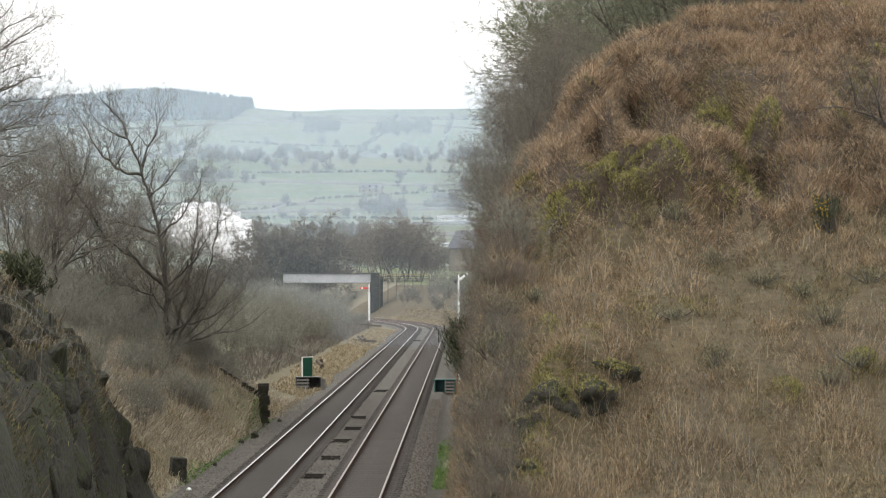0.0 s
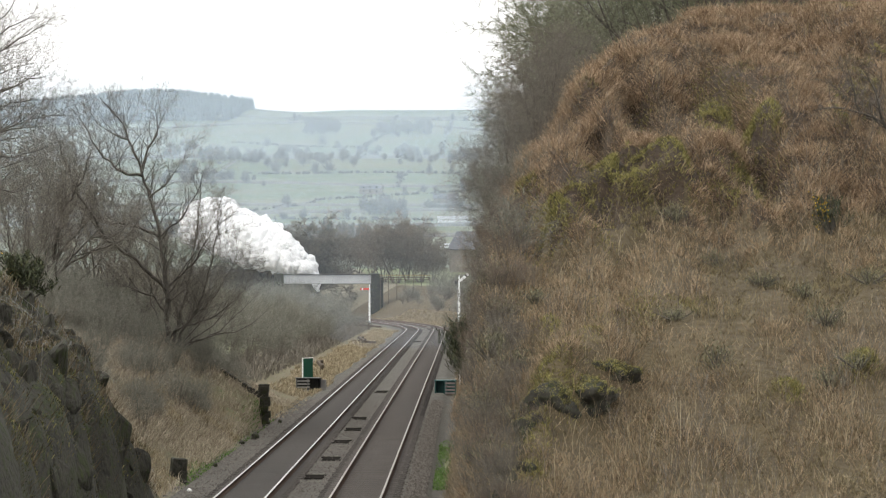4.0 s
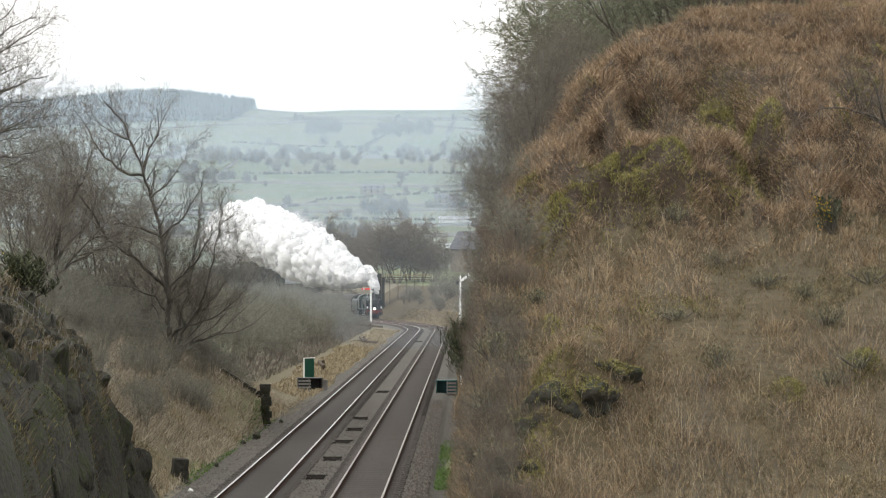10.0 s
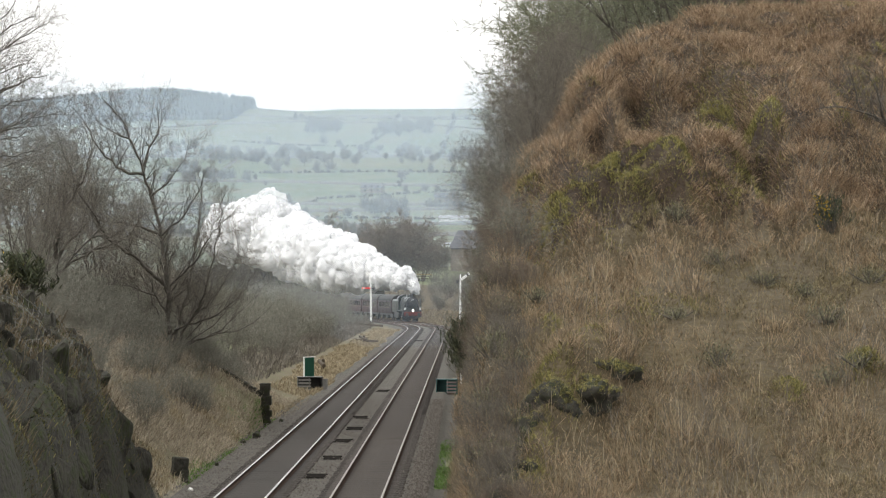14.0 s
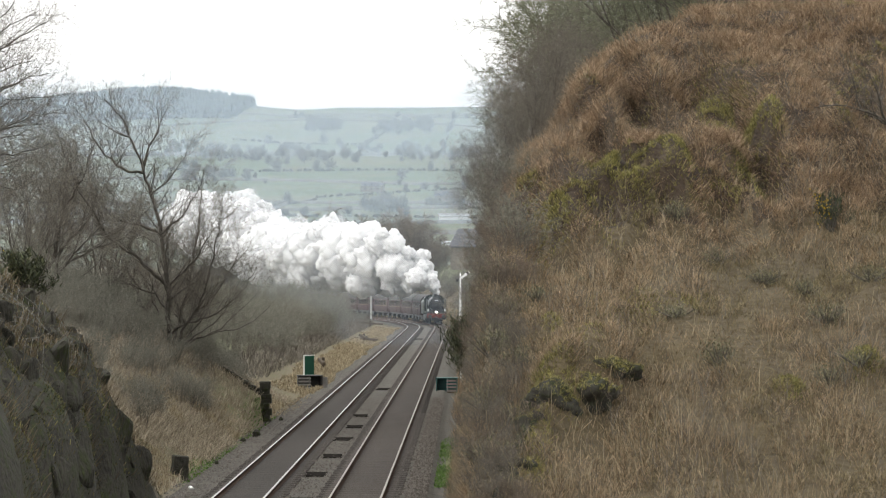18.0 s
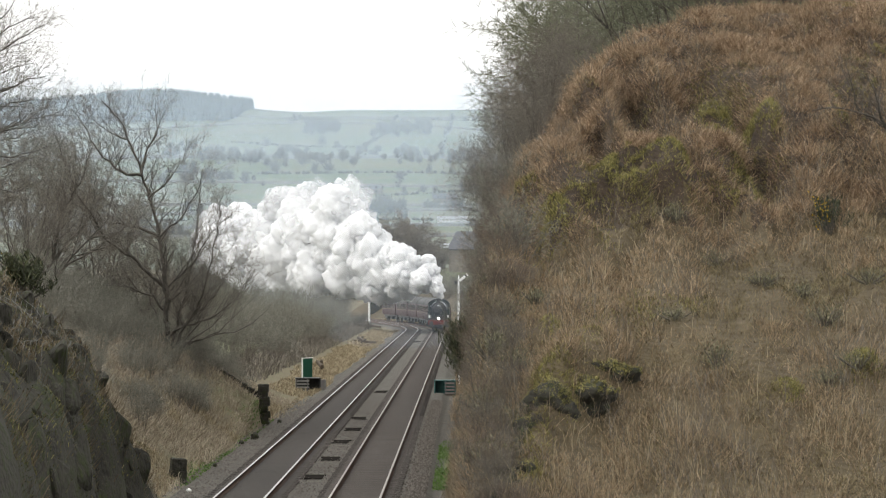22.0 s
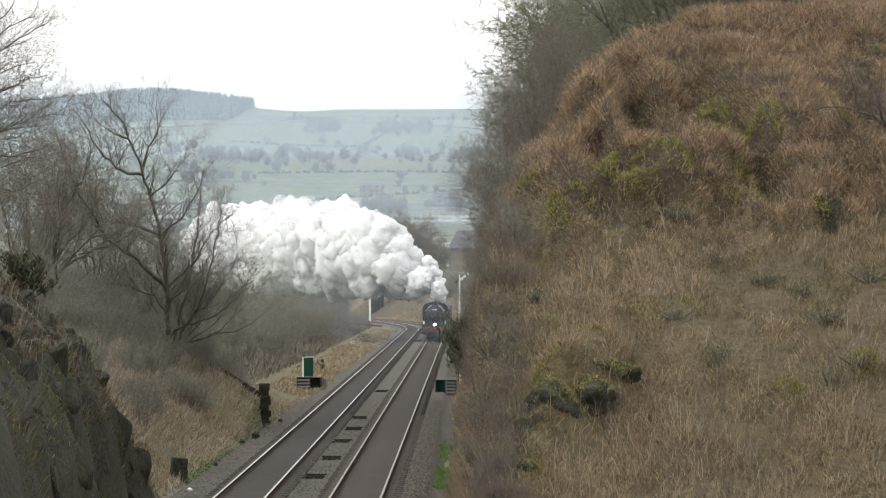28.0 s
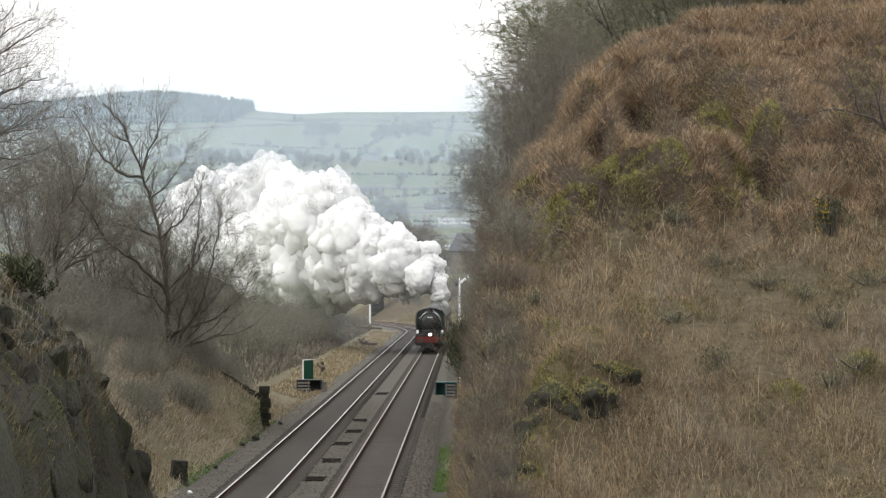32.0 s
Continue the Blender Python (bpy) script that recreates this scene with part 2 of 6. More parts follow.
def steam_mat(name, col, share):
    """Dense steam: light soaks in on one side of a billow and comes out on the other."""
    m = bpy.data.materials.new(name)
    m.use_nodes = True
    n, l = m.node_tree.nodes, m.node_tree.links
    b = n["Principled BSDF"]
    b.inputs["Base Color"].default_value = (*col, 1)
    b.inputs["Roughness"].default_value = 1.0
    b.inputs["Specular IOR Level"].default_value = 0.0
    b.inputs["Subsurface Weight"].default_value = 1.0
    b.inputs["Subsurface Radius"].default_value = (1.0, 1.0, 1.0)
    b.inputs["Subsurface Scale"].default_value = 2.2
    tl, mx = n.new("ShaderNodeBsdfTranslucent"), n.new("ShaderNodeMixShader")
    tl.inputs["Color"].default_value = (*col, 1)
    mx.inputs[0].default_value = share
    l.new(b.outputs[0], mx.inputs[1])
    l.new(tl.outputs[0], mx.inputs[2])
    l.new(mx.outputs[0], n["Material Output"].inputs["Surface"])
    return m


STEAM = steam_mat("steam", (0.875, 0.878, 0.886), 0.36)


def wisp_mat(name, least, most):
    """Thin steam: part of the light goes through, unevenly."""
    m = bpy.data.materials.new(name)
    m.use_nodes = True
    n, l = m.node_tree.nodes, m.node_tree.links
    n.remove(n["Principled BSDF"])
    d, tl, t = n.new("ShaderNodeBsdfDiffuse"), n.new("ShaderNodeBsdfTranslucent"), n.new("ShaderNodeBsdfTransparent")
    for q in (d, tl):
        q.inputs["Color"].default_value = (0.93, 0.935, 0.945, 1)
    both, mx = n.new("ShaderNodeMixShader"), n.new("ShaderNodeMixShader")
    both.inputs[0].default_value = 0.5
    l.new(d.outputs[0], both.inputs[1])
    l.new(tl.outputs[0], both.inputs[2])
    tc, ns, mr = n.new("ShaderNodeTexCoord"), n.new("ShaderNodeTexNoise"), n.new("ShaderNodeMapRange")
    ns.inputs["Scale"].default_value, ns.inputs["Detail"].default_value = 1.3, 3
    mr.inputs["From Min"].default_value, mr.inputs["From Max"].default_value = 0.36, 0.72
    mr.inputs["To Min"].default_value, mr.inputs["To Max"].default_value = least, most
    l.new(tc.outputs["Object"], ns.inputs["Vector"])
    l.new(ns.outputs[0], mr.inputs["Value"])
    l.new(mr.outputs[0], mx.inputs[0])
    l.new(t.outputs[0], mx.inputs[1])
    l.new(both.outputs[0], mx.inputs[2])
    l.new(mx.outputs[0], n["Material Output"].inputs["Surface"])
    return m


WISP = wisp_mat("thin_steam", 0.08, 0.6)


def haze_sheet_mat(name, share, top):
    """A see-through blue-tinted sheet standing in for haze; it catches daylight and fades above the height top."""
    m = bpy.data.materials.new(name)
    m.use_nodes = True
    n, l = m.node_tree.nodes, m.node_tree.links
    n.remove(n["Principled BSDF"])
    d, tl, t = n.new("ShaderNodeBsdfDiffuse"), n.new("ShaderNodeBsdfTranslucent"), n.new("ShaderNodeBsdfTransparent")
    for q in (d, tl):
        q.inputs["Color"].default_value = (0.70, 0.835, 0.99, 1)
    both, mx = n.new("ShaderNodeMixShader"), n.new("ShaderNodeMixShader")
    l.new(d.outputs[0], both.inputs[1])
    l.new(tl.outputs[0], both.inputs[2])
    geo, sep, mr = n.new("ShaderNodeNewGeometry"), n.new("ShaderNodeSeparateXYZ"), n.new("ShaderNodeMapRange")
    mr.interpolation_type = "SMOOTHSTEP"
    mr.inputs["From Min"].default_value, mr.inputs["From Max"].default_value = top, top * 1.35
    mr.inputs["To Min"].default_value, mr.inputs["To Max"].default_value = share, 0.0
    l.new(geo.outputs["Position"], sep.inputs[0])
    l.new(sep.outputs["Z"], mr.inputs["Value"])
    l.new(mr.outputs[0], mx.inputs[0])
    l.new(t.outputs[0], mx.inputs[1])
    l.new(both.outputs[0], mx.inputs[2])
    l.new(mx.outputs[0], n["Material Output"].inputs["Surface"])
    return m


# ---------- mesh helpers ----------
def np_mesh(name, verts, faces, mats, index=None, smooth=False):
    """A mesh from arrays; faces all of one corner count."""
    me = bpy.data.meshes.new(name)
    verts, faces = np.asarray(verts, np.float32), np.asarray(faces, np.int32)
    nf, k = faces.shape
    me.vertices.add(len(verts))
    me.vertices.foreach_set("co", verts.ravel())
    me.loops.add(nf * k)
    me.loops.foreach_set("vertex_index", faces.ravel())
    me.polygons.add(nf)
    me.polygons.foreach_set("loop_start", np.arange(0, nf * k, k, dtype=np.int32))
    if index is not None:
        me.polygons.foreach_set("material_index", np.asarray(index, np.int32))
    me.update(calc_edges=True)
    if smooth:
        me.polygons.foreach_set("use_smooth", np.ones(nf, bool))
    for m in mats if isinstance(mats, (list, tuple)) else [mats]:
        me.materials.append(m)
    return me


def part(name, bm, material, parent, label="", smooth=False):
    """Links a bmesh or mesh as one mesh object under a thing or part."""
    if isinstance(bm, bpy.types.Mesh):
        me = bm
    else:
        me = bpy.data.meshes.new(name)
        bm.normal_update()
        bm.to_mesh(me)
        bm.free()
        me.materials.append(material)
        if smooth:
            for p in me.polygons:
                p.use_smooth = True
    ob = new(name, me)
    ob.parent = parent
    if label:
        ob["label"] = label
    return ob


def thing(name, m, label, category, group="", kind=""):
    ob = new(name)
    ob.matrix_basis = m
    return tagged(ob, label, category, group, kind)


def add_box(bm, x0, x1, y0, y1, z0, z1, bevel=0.0, m=None):
    r = bmesh.ops.create_cube(bm, size=1.0)
    t = Matrix.Translation(((x0 + x1) / 2, (y0 + y1) / 2, (z0 + z1) / 2)) @ Matrix.Diagonal((x1 - x0, y1 - y0, z1 - z0, 1))
    bmesh.ops.transform(bm, matrix=t, verts=r["verts"])
    if bevel:
        ed = list({e for v in r["verts"] for e in v.link_edges})
        r = bmesh.ops.bevel(bm, geom=ed, offset=bevel, segments=1, affect="EDGES", profile=0.5)
    if m is not None:
        bmesh.ops.transform(bm, matrix=m, verts=list({v for f in r.get("faces", []) for v in f.verts}) or r["verts"])
    return bm


def box(x0, x1, y0, y1, z0, z1, bevel=0.0):
    return add_box(bmesh.new(), x0, x1, y0, y1, z0, z1, bevel)


def add_rod(bm, a, b, r0, r1=None, n=8):
    """A tapered rod from a to b."""
    a, b = Vector(a), Vector(b)
    d = b - a
    r = bmesh.ops.create_cone(bm, cap_ends=True, segments=n, radius1=r0, radius2=r0 if r1 is None else r1, depth=d.length)
    t = Matrix.Translation((a + b) / 2) @ d.to_track_quat("Z", "Y").to_matrix().to_4x4()
    bmesh.ops.transform(bm, matrix=t, verts=r["verts"])
    return bm


def rod(a, b, r0, r1=None, n=8):
    return add_rod(bmesh.new(), a, b, r0, r1, n)


def prism(pts, y0, y1):
    """The outline pts (x, z) drawn out from y0 to y1."""
    bm = bmesh.new()
    f = [bm.verts.new((x, y0, z)) for x, z in pts]
    g = [bm.verts.new((x, y1, z)) for x, z in pts]
    bm.faces.new(f)
    bm.faces.new(g[::-1])
    for i in range(len(pts)):
        j = (i + 1) % len(pts)
        bm.faces.new((f[j], f[i], g[i], g[j]))
    bmesh.ops.recalc_face_normals(bm, faces=bm.faces)
    return bm


# ---------- ground shape ----------
LATTICE = np.random.RandomState(5).rand(257, 257)


def vnoise(x, y):
    xi, yi = np.floor(x).astype(int), np.floor(y).astype(int)
    fx, fy = x - xi, y - yi
    fx, fy = fx * fx * (3 - 2 * fx), fy * fy * (3 - 2 * fy)
    a, b = LATTICE[xi % 256, yi % 256], LATTICE[(xi + 1) % 256, yi % 256]
    c, d = LATTICE[xi % 256, (yi + 1) % 256], LATTICE[(xi + 1) % 256, (yi + 1) % 256]
    return (a * (1 - fx) + b * fx) * (1 - fy) + (c * (1 - fx) + d * fx) * fy - 0.5


def fbm(x, y, size, octaves=3):
    v, s, a = 0.0, size, 1.0
    for i in range(octaves):
        v = v + a * vnoise(x / s + 17.3 * i, y / s + 9.1 * i)
        s, a = s * 0.5, a * 0.55
    return v


def step(v, a, b):
    t = np.clip((v - a) / (b - a), 0, 1)
    return t * t * (3 - 2 * t)


def smin(a, b, k):
    h = np.clip(0.5 + 0.5 * (b - a) / k, 0, 1)
    return b * (1 - h) + a * h - k * h * (1 - h)


CURVE_AT, CURVE_END, RADIUS = 554.0, 700.0, 1000.0


def shift(y):
    """How far the line has swung to the west at the distance y."""
    y = np.asarray(y, float)
    e = np.clip(y, CURVE_AT, CURVE_END) - CURVE_AT
    return -(e * e) / (2 * RADIUS) - np.clip(y - CURVE_END, 0, None) * (CURVE_END - CURVE_AT) / RADIUS


def rail_z(y):
    """The line falls away from the camera at 1 in 100."""
    return -0.01 * np.minimum(np.asarray(y, float), 820.0)


# mossy ledges on the knoll: across, along, half-width, half-depth, height
LEDGES = [(4.1, 131.5, 0.6, 2.2, 0.7), (2.2, 119.5, 0.35, 1.4, 0.5), (3.1, 116.0, 1.0, 2.6, 1.2), (2.3, 113.0, 0.7, 2.0, 1.0), (1.75, 110.5, 0.35, 1.6, 0.7), (1.5, 108.0, 0.35, 1.2, 0.4), (8.1, 114.0, 0.4, 1.0, 0.4), (10.1, 116.0, 0.5, 1.2, 0.5), (4.9, 138.0, 0.9, 2.6, 0.9), (6.1, 138.0, 0.7, 2.4, 0.8), (2.7, 134.0, 0.45, 2.0, 0.6), (8.1, 148.0, 0.6, 3.0, 0.8), (9.5, 143.5, 0.7, 2.6, 0.6), (11.9, 143.5, 0.5, 2.0, 0.5)]


def hollow(u, y):
    """Where the turf has slipped and left dark hollows under a lip."""
    return step(-fbm(u * 0.9 + 5, y * 0.42, 0.95, 3), 0.12, 0.30)


def knoll(u, y):
    u = u - 1.5 * step(y, 172, 250) - 2.2 * step(y, 300, 470)
    side = np.interp(u, [-0.2, 0.3, 0.6, 1.03, 1.6, 2.5, 3.3, 4.2, 5.3, 7.0, 8.9, 10.8, 20, 60], [0, 4.0, 6.2, 8.0, 9.5, 10.8, 11.9, 13.3, 14.5, 15.7, 16.8, 17.6, 18.4, 19.5])
    side = side + (np.interp(u, [-1.0, 0.5, 3, 9, 30, 80], [0, 0.5, 2.2, 5.4, 6.2, 7]) - side) * step(y, 520, 600)
    front = 0.25 * (y - 100)
    cap = np.interp(y, [0, 150, 162, 185, 230, 260, 400, 470, 520, 560, 650, 900], [17.8, 17.8, 17.6, 16.0, 13, 11.5, 7.6, 5.5, 4.4, 5.0, 6.4, 6.4])
    h = smin(smin(side, front, 1.2), cap, 1.5)
    fold = np.abs(fbm(u * 0.9 + 40 + 0.35 * h, y * 0.14, 2.6, 3))
    high = step(h, 6.0, 9.5)
    lump = (0.28 - fold) * (0.6 + 2.0 * high) + fbm(u, y * 0.3, 5.0, 2) * 0.8 + fbm(u + 7, y * 0.3, 1.1, 2) * 0.4
    for bx, by, rx, ry, up in LEDGES:
        lump = lump + up * np.exp(-(((u - bx) / rx) ** 2 + ((y - by) / ry) ** 2) ** 2)
    lump = lump - (0.12 + 0.38 * high) * hollow(u, y)
    return h + lump * np.clip(h / 4.0, 0, 1) * (1 - 0.7 * step(y, 158, 175)) * (1 - 0.5 * step(h, 12.5, 15.0))


def west_bank(v, y):
    rib = fbm(y * 1.0 + 3, v * 0.4, 2.6, 3)
    v = v + (0.9 * rib - 0.55) * (1 - step(y, 131, 139))
    rock = np.interp(v, [0, 0.25, 0.6, 1.2, 2.6, 4.1, 8, 20, 60], [0, 2.3, 3.6, 4.6, 5.7, 6.7, 7.6, 9, 10])
    rock = rock + fbm(v * 1.6, y * 0.9, 1.6, 3) * 0.9 * np.clip(rock, 0, 1)
    grass = np.interp(v, [0, 1, 5, 12, 30, 80], [0, 0.5, 4.0, 6.2, 8, 9])
    grass = grass + fbm(v * 0.6, y * 0.12, 2.0, 3) * 0.35 * np.clip(grass, 0, 1)
    bank = np.interp(v, [0, 0.15, 2, 5, 12, 30, 80], [0, 1.25, 2.5, 4.5, 6.4, 8, 9])
    grass = grass + (bank - grass) * step(y, 188, 203) * (1 - step(y, 205.6, 206.6))
    h = rock + (grass - rock) * step(y, 131, 139)
    fall = np.interp(y, [0, 205, 250, 330, 520, 640, 900], [1, 1, 0.5, 0.35, 0.3, 0.3, 0.4])
    return h * fall * step(y, 60, 100)


def natural(x, y):
    z = np.interp(y, [700, 800, 900, 1000, 1400, 2000, 2400, 2700, 3000, 3500, 4200, 4330, 4900], [-8, -5, -1.0, 0.3, 4, 9, 18.5, 30, 47.8, 76.5, 119, 120, 80])
    roll = fbm(x + 900, y, 420.0, 3) * np.interp(y, [800, 1500, 3000, 4300], [1, 6, 14, 7])
    crown = 9.5 * np.exp(-((x + 285) / 75) ** 2) * step(y, 3700, 4150) * (1 - step(y, 4400, 4800))
    brow = 3.2 * step(x, -165, -115) * step(y, 3700, 4250)
    return z + roll + crown + brow


def ground(x, y):
    x, y = np.broadcast_arrays(np.atleast_1d(np.asarray(x, float)), np.atleast_1d(np.asarray(y, float)))
    u = x - shift(y)
    h = np.zeros(x.shape)
    e, w = u > -1.2, u < -9.2
    h[e] = np.maximum(0, knoll(u[e], y[e]))
    h[w] = np.maximum(0, west_bank(-u[w] - 9.3, y[w]))
    bed = np.where((u > -9.2) & (u < -1.3), -0.2, -0.38)
    z = rail_z(y) + np.where(h > 0.01, h - 0.3, bed)
    w = step(y, 790, 930)
    w = np.maximum(w, step(y, 640, 760) * step(u, 8, 60))
    q = w > 0
    z[q] = z[q] * (1 - w[q]) + natural(x[q], y[q]) * w[q]
    return z if z.size > 1 else z[0]


QX, QY = np.arange(-1.2, 19.0, 0.1), np.arange(98.0, 182.0, 0.25)
QUICK = ground(*np.meshgrid(QX, QY))


def quick(x, y):
    """The ground's height; over the knoll, for many points, from a fine grid."""
    if np.size(x) < 1000 or np.min(x) < -1.1 or np.max(x) > 18.8 or np.min(y) < 98.1 or np.max(y) > 181.5:
        return ground(x, y)
    fx, fy = (x - QX[0]) / 0.1, (y - QY[0]) / 0.25
    i, j = fx.astype(int), fy.astype(int)
    fx, fy = fx - i, fy - j
    return (QUICK[j, i] * (1 - fx) + QUICK[j, i + 1] * fx) * (1 - fy) + (QUICK[j + 1, i] * (1 - fx) + QUICK[j + 1, i + 1] * fx) * fy


def spread(first, *stretches):
    out = [first]
    for end, gap in stretches:
        k = max(1, int(round((end - out[-1]) / gap)))
        out.extend(np.linspace(out[-1], end, k + 1)[1:])
    return np.array(out)


half = [15.0]
while half[-1] < 3500:
    half.append(half[-1] + max(0.4, (half[-1] - 12) * 0.11))
gx = np.concatenate([-np.array(half[::-1]), np.linspace(-15, 15, 111)[1:-1], half])
gy = spread(-600, (0, 60), (90, 10), (100, 1.0), (235, 0.55), (330, 1.2), (560, 3), (1000, 7), (2000, 25), (4400, 30), (4900, 60))


def build_ground():
    X, Y = np.meshgrid(gx, gy)
    Z = ground(X, Y)
    nx, ny = len(gx), len(gy)
    v = np.stack([X, Y, Z], -1).reshape(-1, 3)
    i = np.arange(ny - 1)[:, None] * nx + np.arange(nx - 1)[None]
    f = np.stack([i, i + 1, i + nx + 1, i + nx], -1).reshape(-1, 4)
    cx, cy = v[f].mean(1)[:, 0], v[f].mean(1)[:, 1]
    u = cx - shift(cy)
    h = v[f].mean(1)[:, 2] - rail_z(cy)
    idx = np.full(len(f), 5)
    idx[(u > -9.2) & (u < -0.5)] = 0
    idx[(u > -0.5) & (cy < 520)] = 1
    idx[(u > -0.5) & (cy < 330) & (h > 8.5 + 3 * fbm(cx, cy, 6.0))] = 2
    idx[(u < -9.2) & (cy < 136) & (h < 6.2)] = 3
    idx[(u < -9.2) & (cy > 136) & (cy < 620)] = 5
    idx[(u < -9.2) & (u > -12.2) & (cy > 149) & (cy < 620)] = 4
    idx[(u < -14.5) & (cy > 212) & (cy < 500)] = 7
    idx[(u > -0.5) & (cy > 520) & (cy < 640)] = 4
    idx[(u > -0.5) & (u < 40) & (cy > 520) & (cy < 800)] = 1
    idx[(u > 18) & (cy > 730)] = 7
    idx[(u > -0.95 + 0.7 * fbm(cx * 0.5, cy, 9.0, 3)) & (u < -0.2) & (cy > 150) & (cy < 176)] = 7
    idx[cy > 900] = 6
    me = np_mesh("ground", v, f, [BALLAST, SOIL, BRACKEN_SOIL, ROCK, TURF, SCRUB_SOIL, PASTURE, MEADOW], idx, smooth=True)
    return tagged(new("ground", me), "winter ground of a rocky railway cutting and valley pasture", "ground", kind="structure")


build_ground()

# ---------- the line ----------
RIGHT_LINE, LEFT_LINE, GAUGE = -3.29, -6.71, 1.505


def sweep(name, offset, y0, y1, gap, outline, mats, index):
    """An outline (across, up) swept along the line."""
    y = np.concatenate([np.linspace(y0, CURVE_AT, 12)[:-1], np.linspace(CURVE_AT, y1, int((y1 - CURVE_AT) / gap))])
    sl = np.gradient(shift(y), y)
    nx, ny = 1 / np.sqrt(1 + sl * sl), -sl / np.sqrt(1 + sl * sl)
    o = np.array(outline)
    k = len(o)
    a = offset + o[:, 0]
    v = np.stack([shift(y)[:, None] + nx[:, None] * a, y[:, None] + ny[:, None] * a, rail_z(y)[:, None] + o[:, 1] + 0 * a], -1).reshape(-1, 3)
    i = np.arange(len(y) - 1)[:, None] * k
    j = np.arange(k)[None]
    f = np.stack([i + j, i + (j + 1) % k, i + k + (j + 1) % k, i + k + j], -1).reshape(-1, 4)
    return np_mesh(name, v, f, mats, np.tile(index, len(y) - 1))


RAIL = [(-0.07, -0.16), (0.07, -0.16), (0.07, -0.145), (0.012, -0.12), (0.012, -0.045), (0.036, -0.035), (0.036, -0.006), (0.028, 0.0), (-0.028, 0.0), (-0.036, -0.006), (-0.036, -0.035), (-0.012, -0.045), (-0.012, -0.12), (-0.07, -0.145)]
RAIL_INDEX = [1, 1, 1, 1, 1, 1, 0, 0, 0, 1, 1, 1, 1, 1]


def build_track(offset, label, bed, head):
    t = thing("railway_track", pose(0, 0, 0), label, "railway track", "running lines")
    for s in (-0.5, 0.5):
        part("rail", sweep("rail", offset + s * GAUGE, 90, 900, 8, RAIL, [head, RUST], RAIL_INDEX), None, t, "bright worn steel rail with rusty sides")
    part("four_foot", sweep("four_foot", offset, 90, 880, 8, [(-1.45, -0.24), (-1.0, -0.155), (1.0, -0.155), (1.45, -0.24)], [bed], [0, 0, 0, 0]), None, t, "soot-darkened ballast between the rails")
    me = bpy.data.meshes.new("sleeper")
    bm = box(-1.25, 1.25, -0.12, 0.12, -0.24, -0.152, 0.015)
    bm.to_mesh(me)
    bm.free()
    me.materials.append(SLEEPER)
    for i in range(140):
        y = 120 + i * 0.7
        ob = new("sleeper", me)
        ob.parent = t
        ob.matrix_basis = pose(offset + 0.02 * math.sin(i * 7.3), y, float(rail_z(y)) + 0.006 * math.sin(i * 3.1), 0, 0, 0.6 * math.sin(i * 5.7))
    v, f = [], []
    for i in range(940):
        y = 218 + i * 0.7
        a = float((shift(y + 0.5) - shift(y - 0.5)))
        c = Matrix.Translation((float(shift(y)) + offset, y, float(rail_z(y)))) @ Matrix.Rotation(-math.atan(a), 4, "Z")
        b = len(v)
        v += [tuple(c @ Vector((x, q, z))) for z in (-0.24, -0.152) for x, q in ((-1.25, -0.12), (1.25, -0.12), (1.25, 0.12), (-1.25, 0.12))]
        f += [(b + 4, b + 5, b + 6, b + 7), (b, b + 1, b + 5, b + 4), (b + 2, b + 3, b + 7, b + 6), (b + 1, b + 2, b + 6, b + 5), (b + 3, b, b + 4, b + 7)]
    tagged(part("distant_sleeper", np_mesh("distant_sleeper", v, f, SLEEPER), None, t), kind="stuff")
    return t


build_track(RIGHT_LINE, "worn running line of steel rails on sooty ballast", BROWN_FOUR_FOOT, DULL_RAIL_TOP)
build_track(LEFT_LINE, "worn running line of steel rails beside the other track", FOUR_FOOT, RAIL_TOP)

# cable covers in the six-foot way
for i, y in enumerate((133.5, 151, 166.3, 183.5, 198.5, 214.0, 264.0, 470.0)):
    c = thing("catchpit_cover", pose(-4.98 - 0.1 * (i % 2), y, float(rail_z(y)) - 0.2, 0, 0, (i % 3 - 1) * 2), "dark sunken drain cover between the tracks", "drain cover", "drain covers")
    part("lid", box(-0.31, 0.31, -1.0, 1.0, 0.02, 0.05, 0.01), SOOT, c)
    part("kerb", box(-0.36, 0.36, -1.1, -1.0, 0.0, 0.06, 0.01), SOOT, c)
    part("kerb", box(-0.36, 0.36, 1.0, 1.1, 0.0, 0.06, 0.01), SOOT, c)


# ---------- train ----------
def rail_point(offset, s):
    """A point of the line s metres beyond the camera, along its length."""
    y = s
    if s > CURVE_AT:
        e = min(s, CURVE_END) - CURVE_AT
        y = CURVE_AT + e * (1 - (e / RADIUS) ** 2 / 6)
        if s > CURVE_END:
            a = (CURVE_END - CURVE_AT) / RADIUS
            y += (s - CURVE_END) * math.cos(a)
    return Vector((float(shift(y)) + offset, y, float(rail_z(y))))


TRAIN_AT = [(0, 828.0), (3, 792.0), (6, 755.0), (8, 730.0), (9, 717.0), (11, 691.5), (13, 664.5), (14.5, 644.0), (18, 595.0), (20, 566.5), (22, 540.0), (25, 498.5), (28.5, 453.0), (32, 400.5)]


def train_s(t):
    a = np.array(TRAIN_AT)
    c = np.polyfit(a[:, 0] / 16 - 1, a[:, 1], 5)
    return float(np.polyval(c, t / 16 - 1))


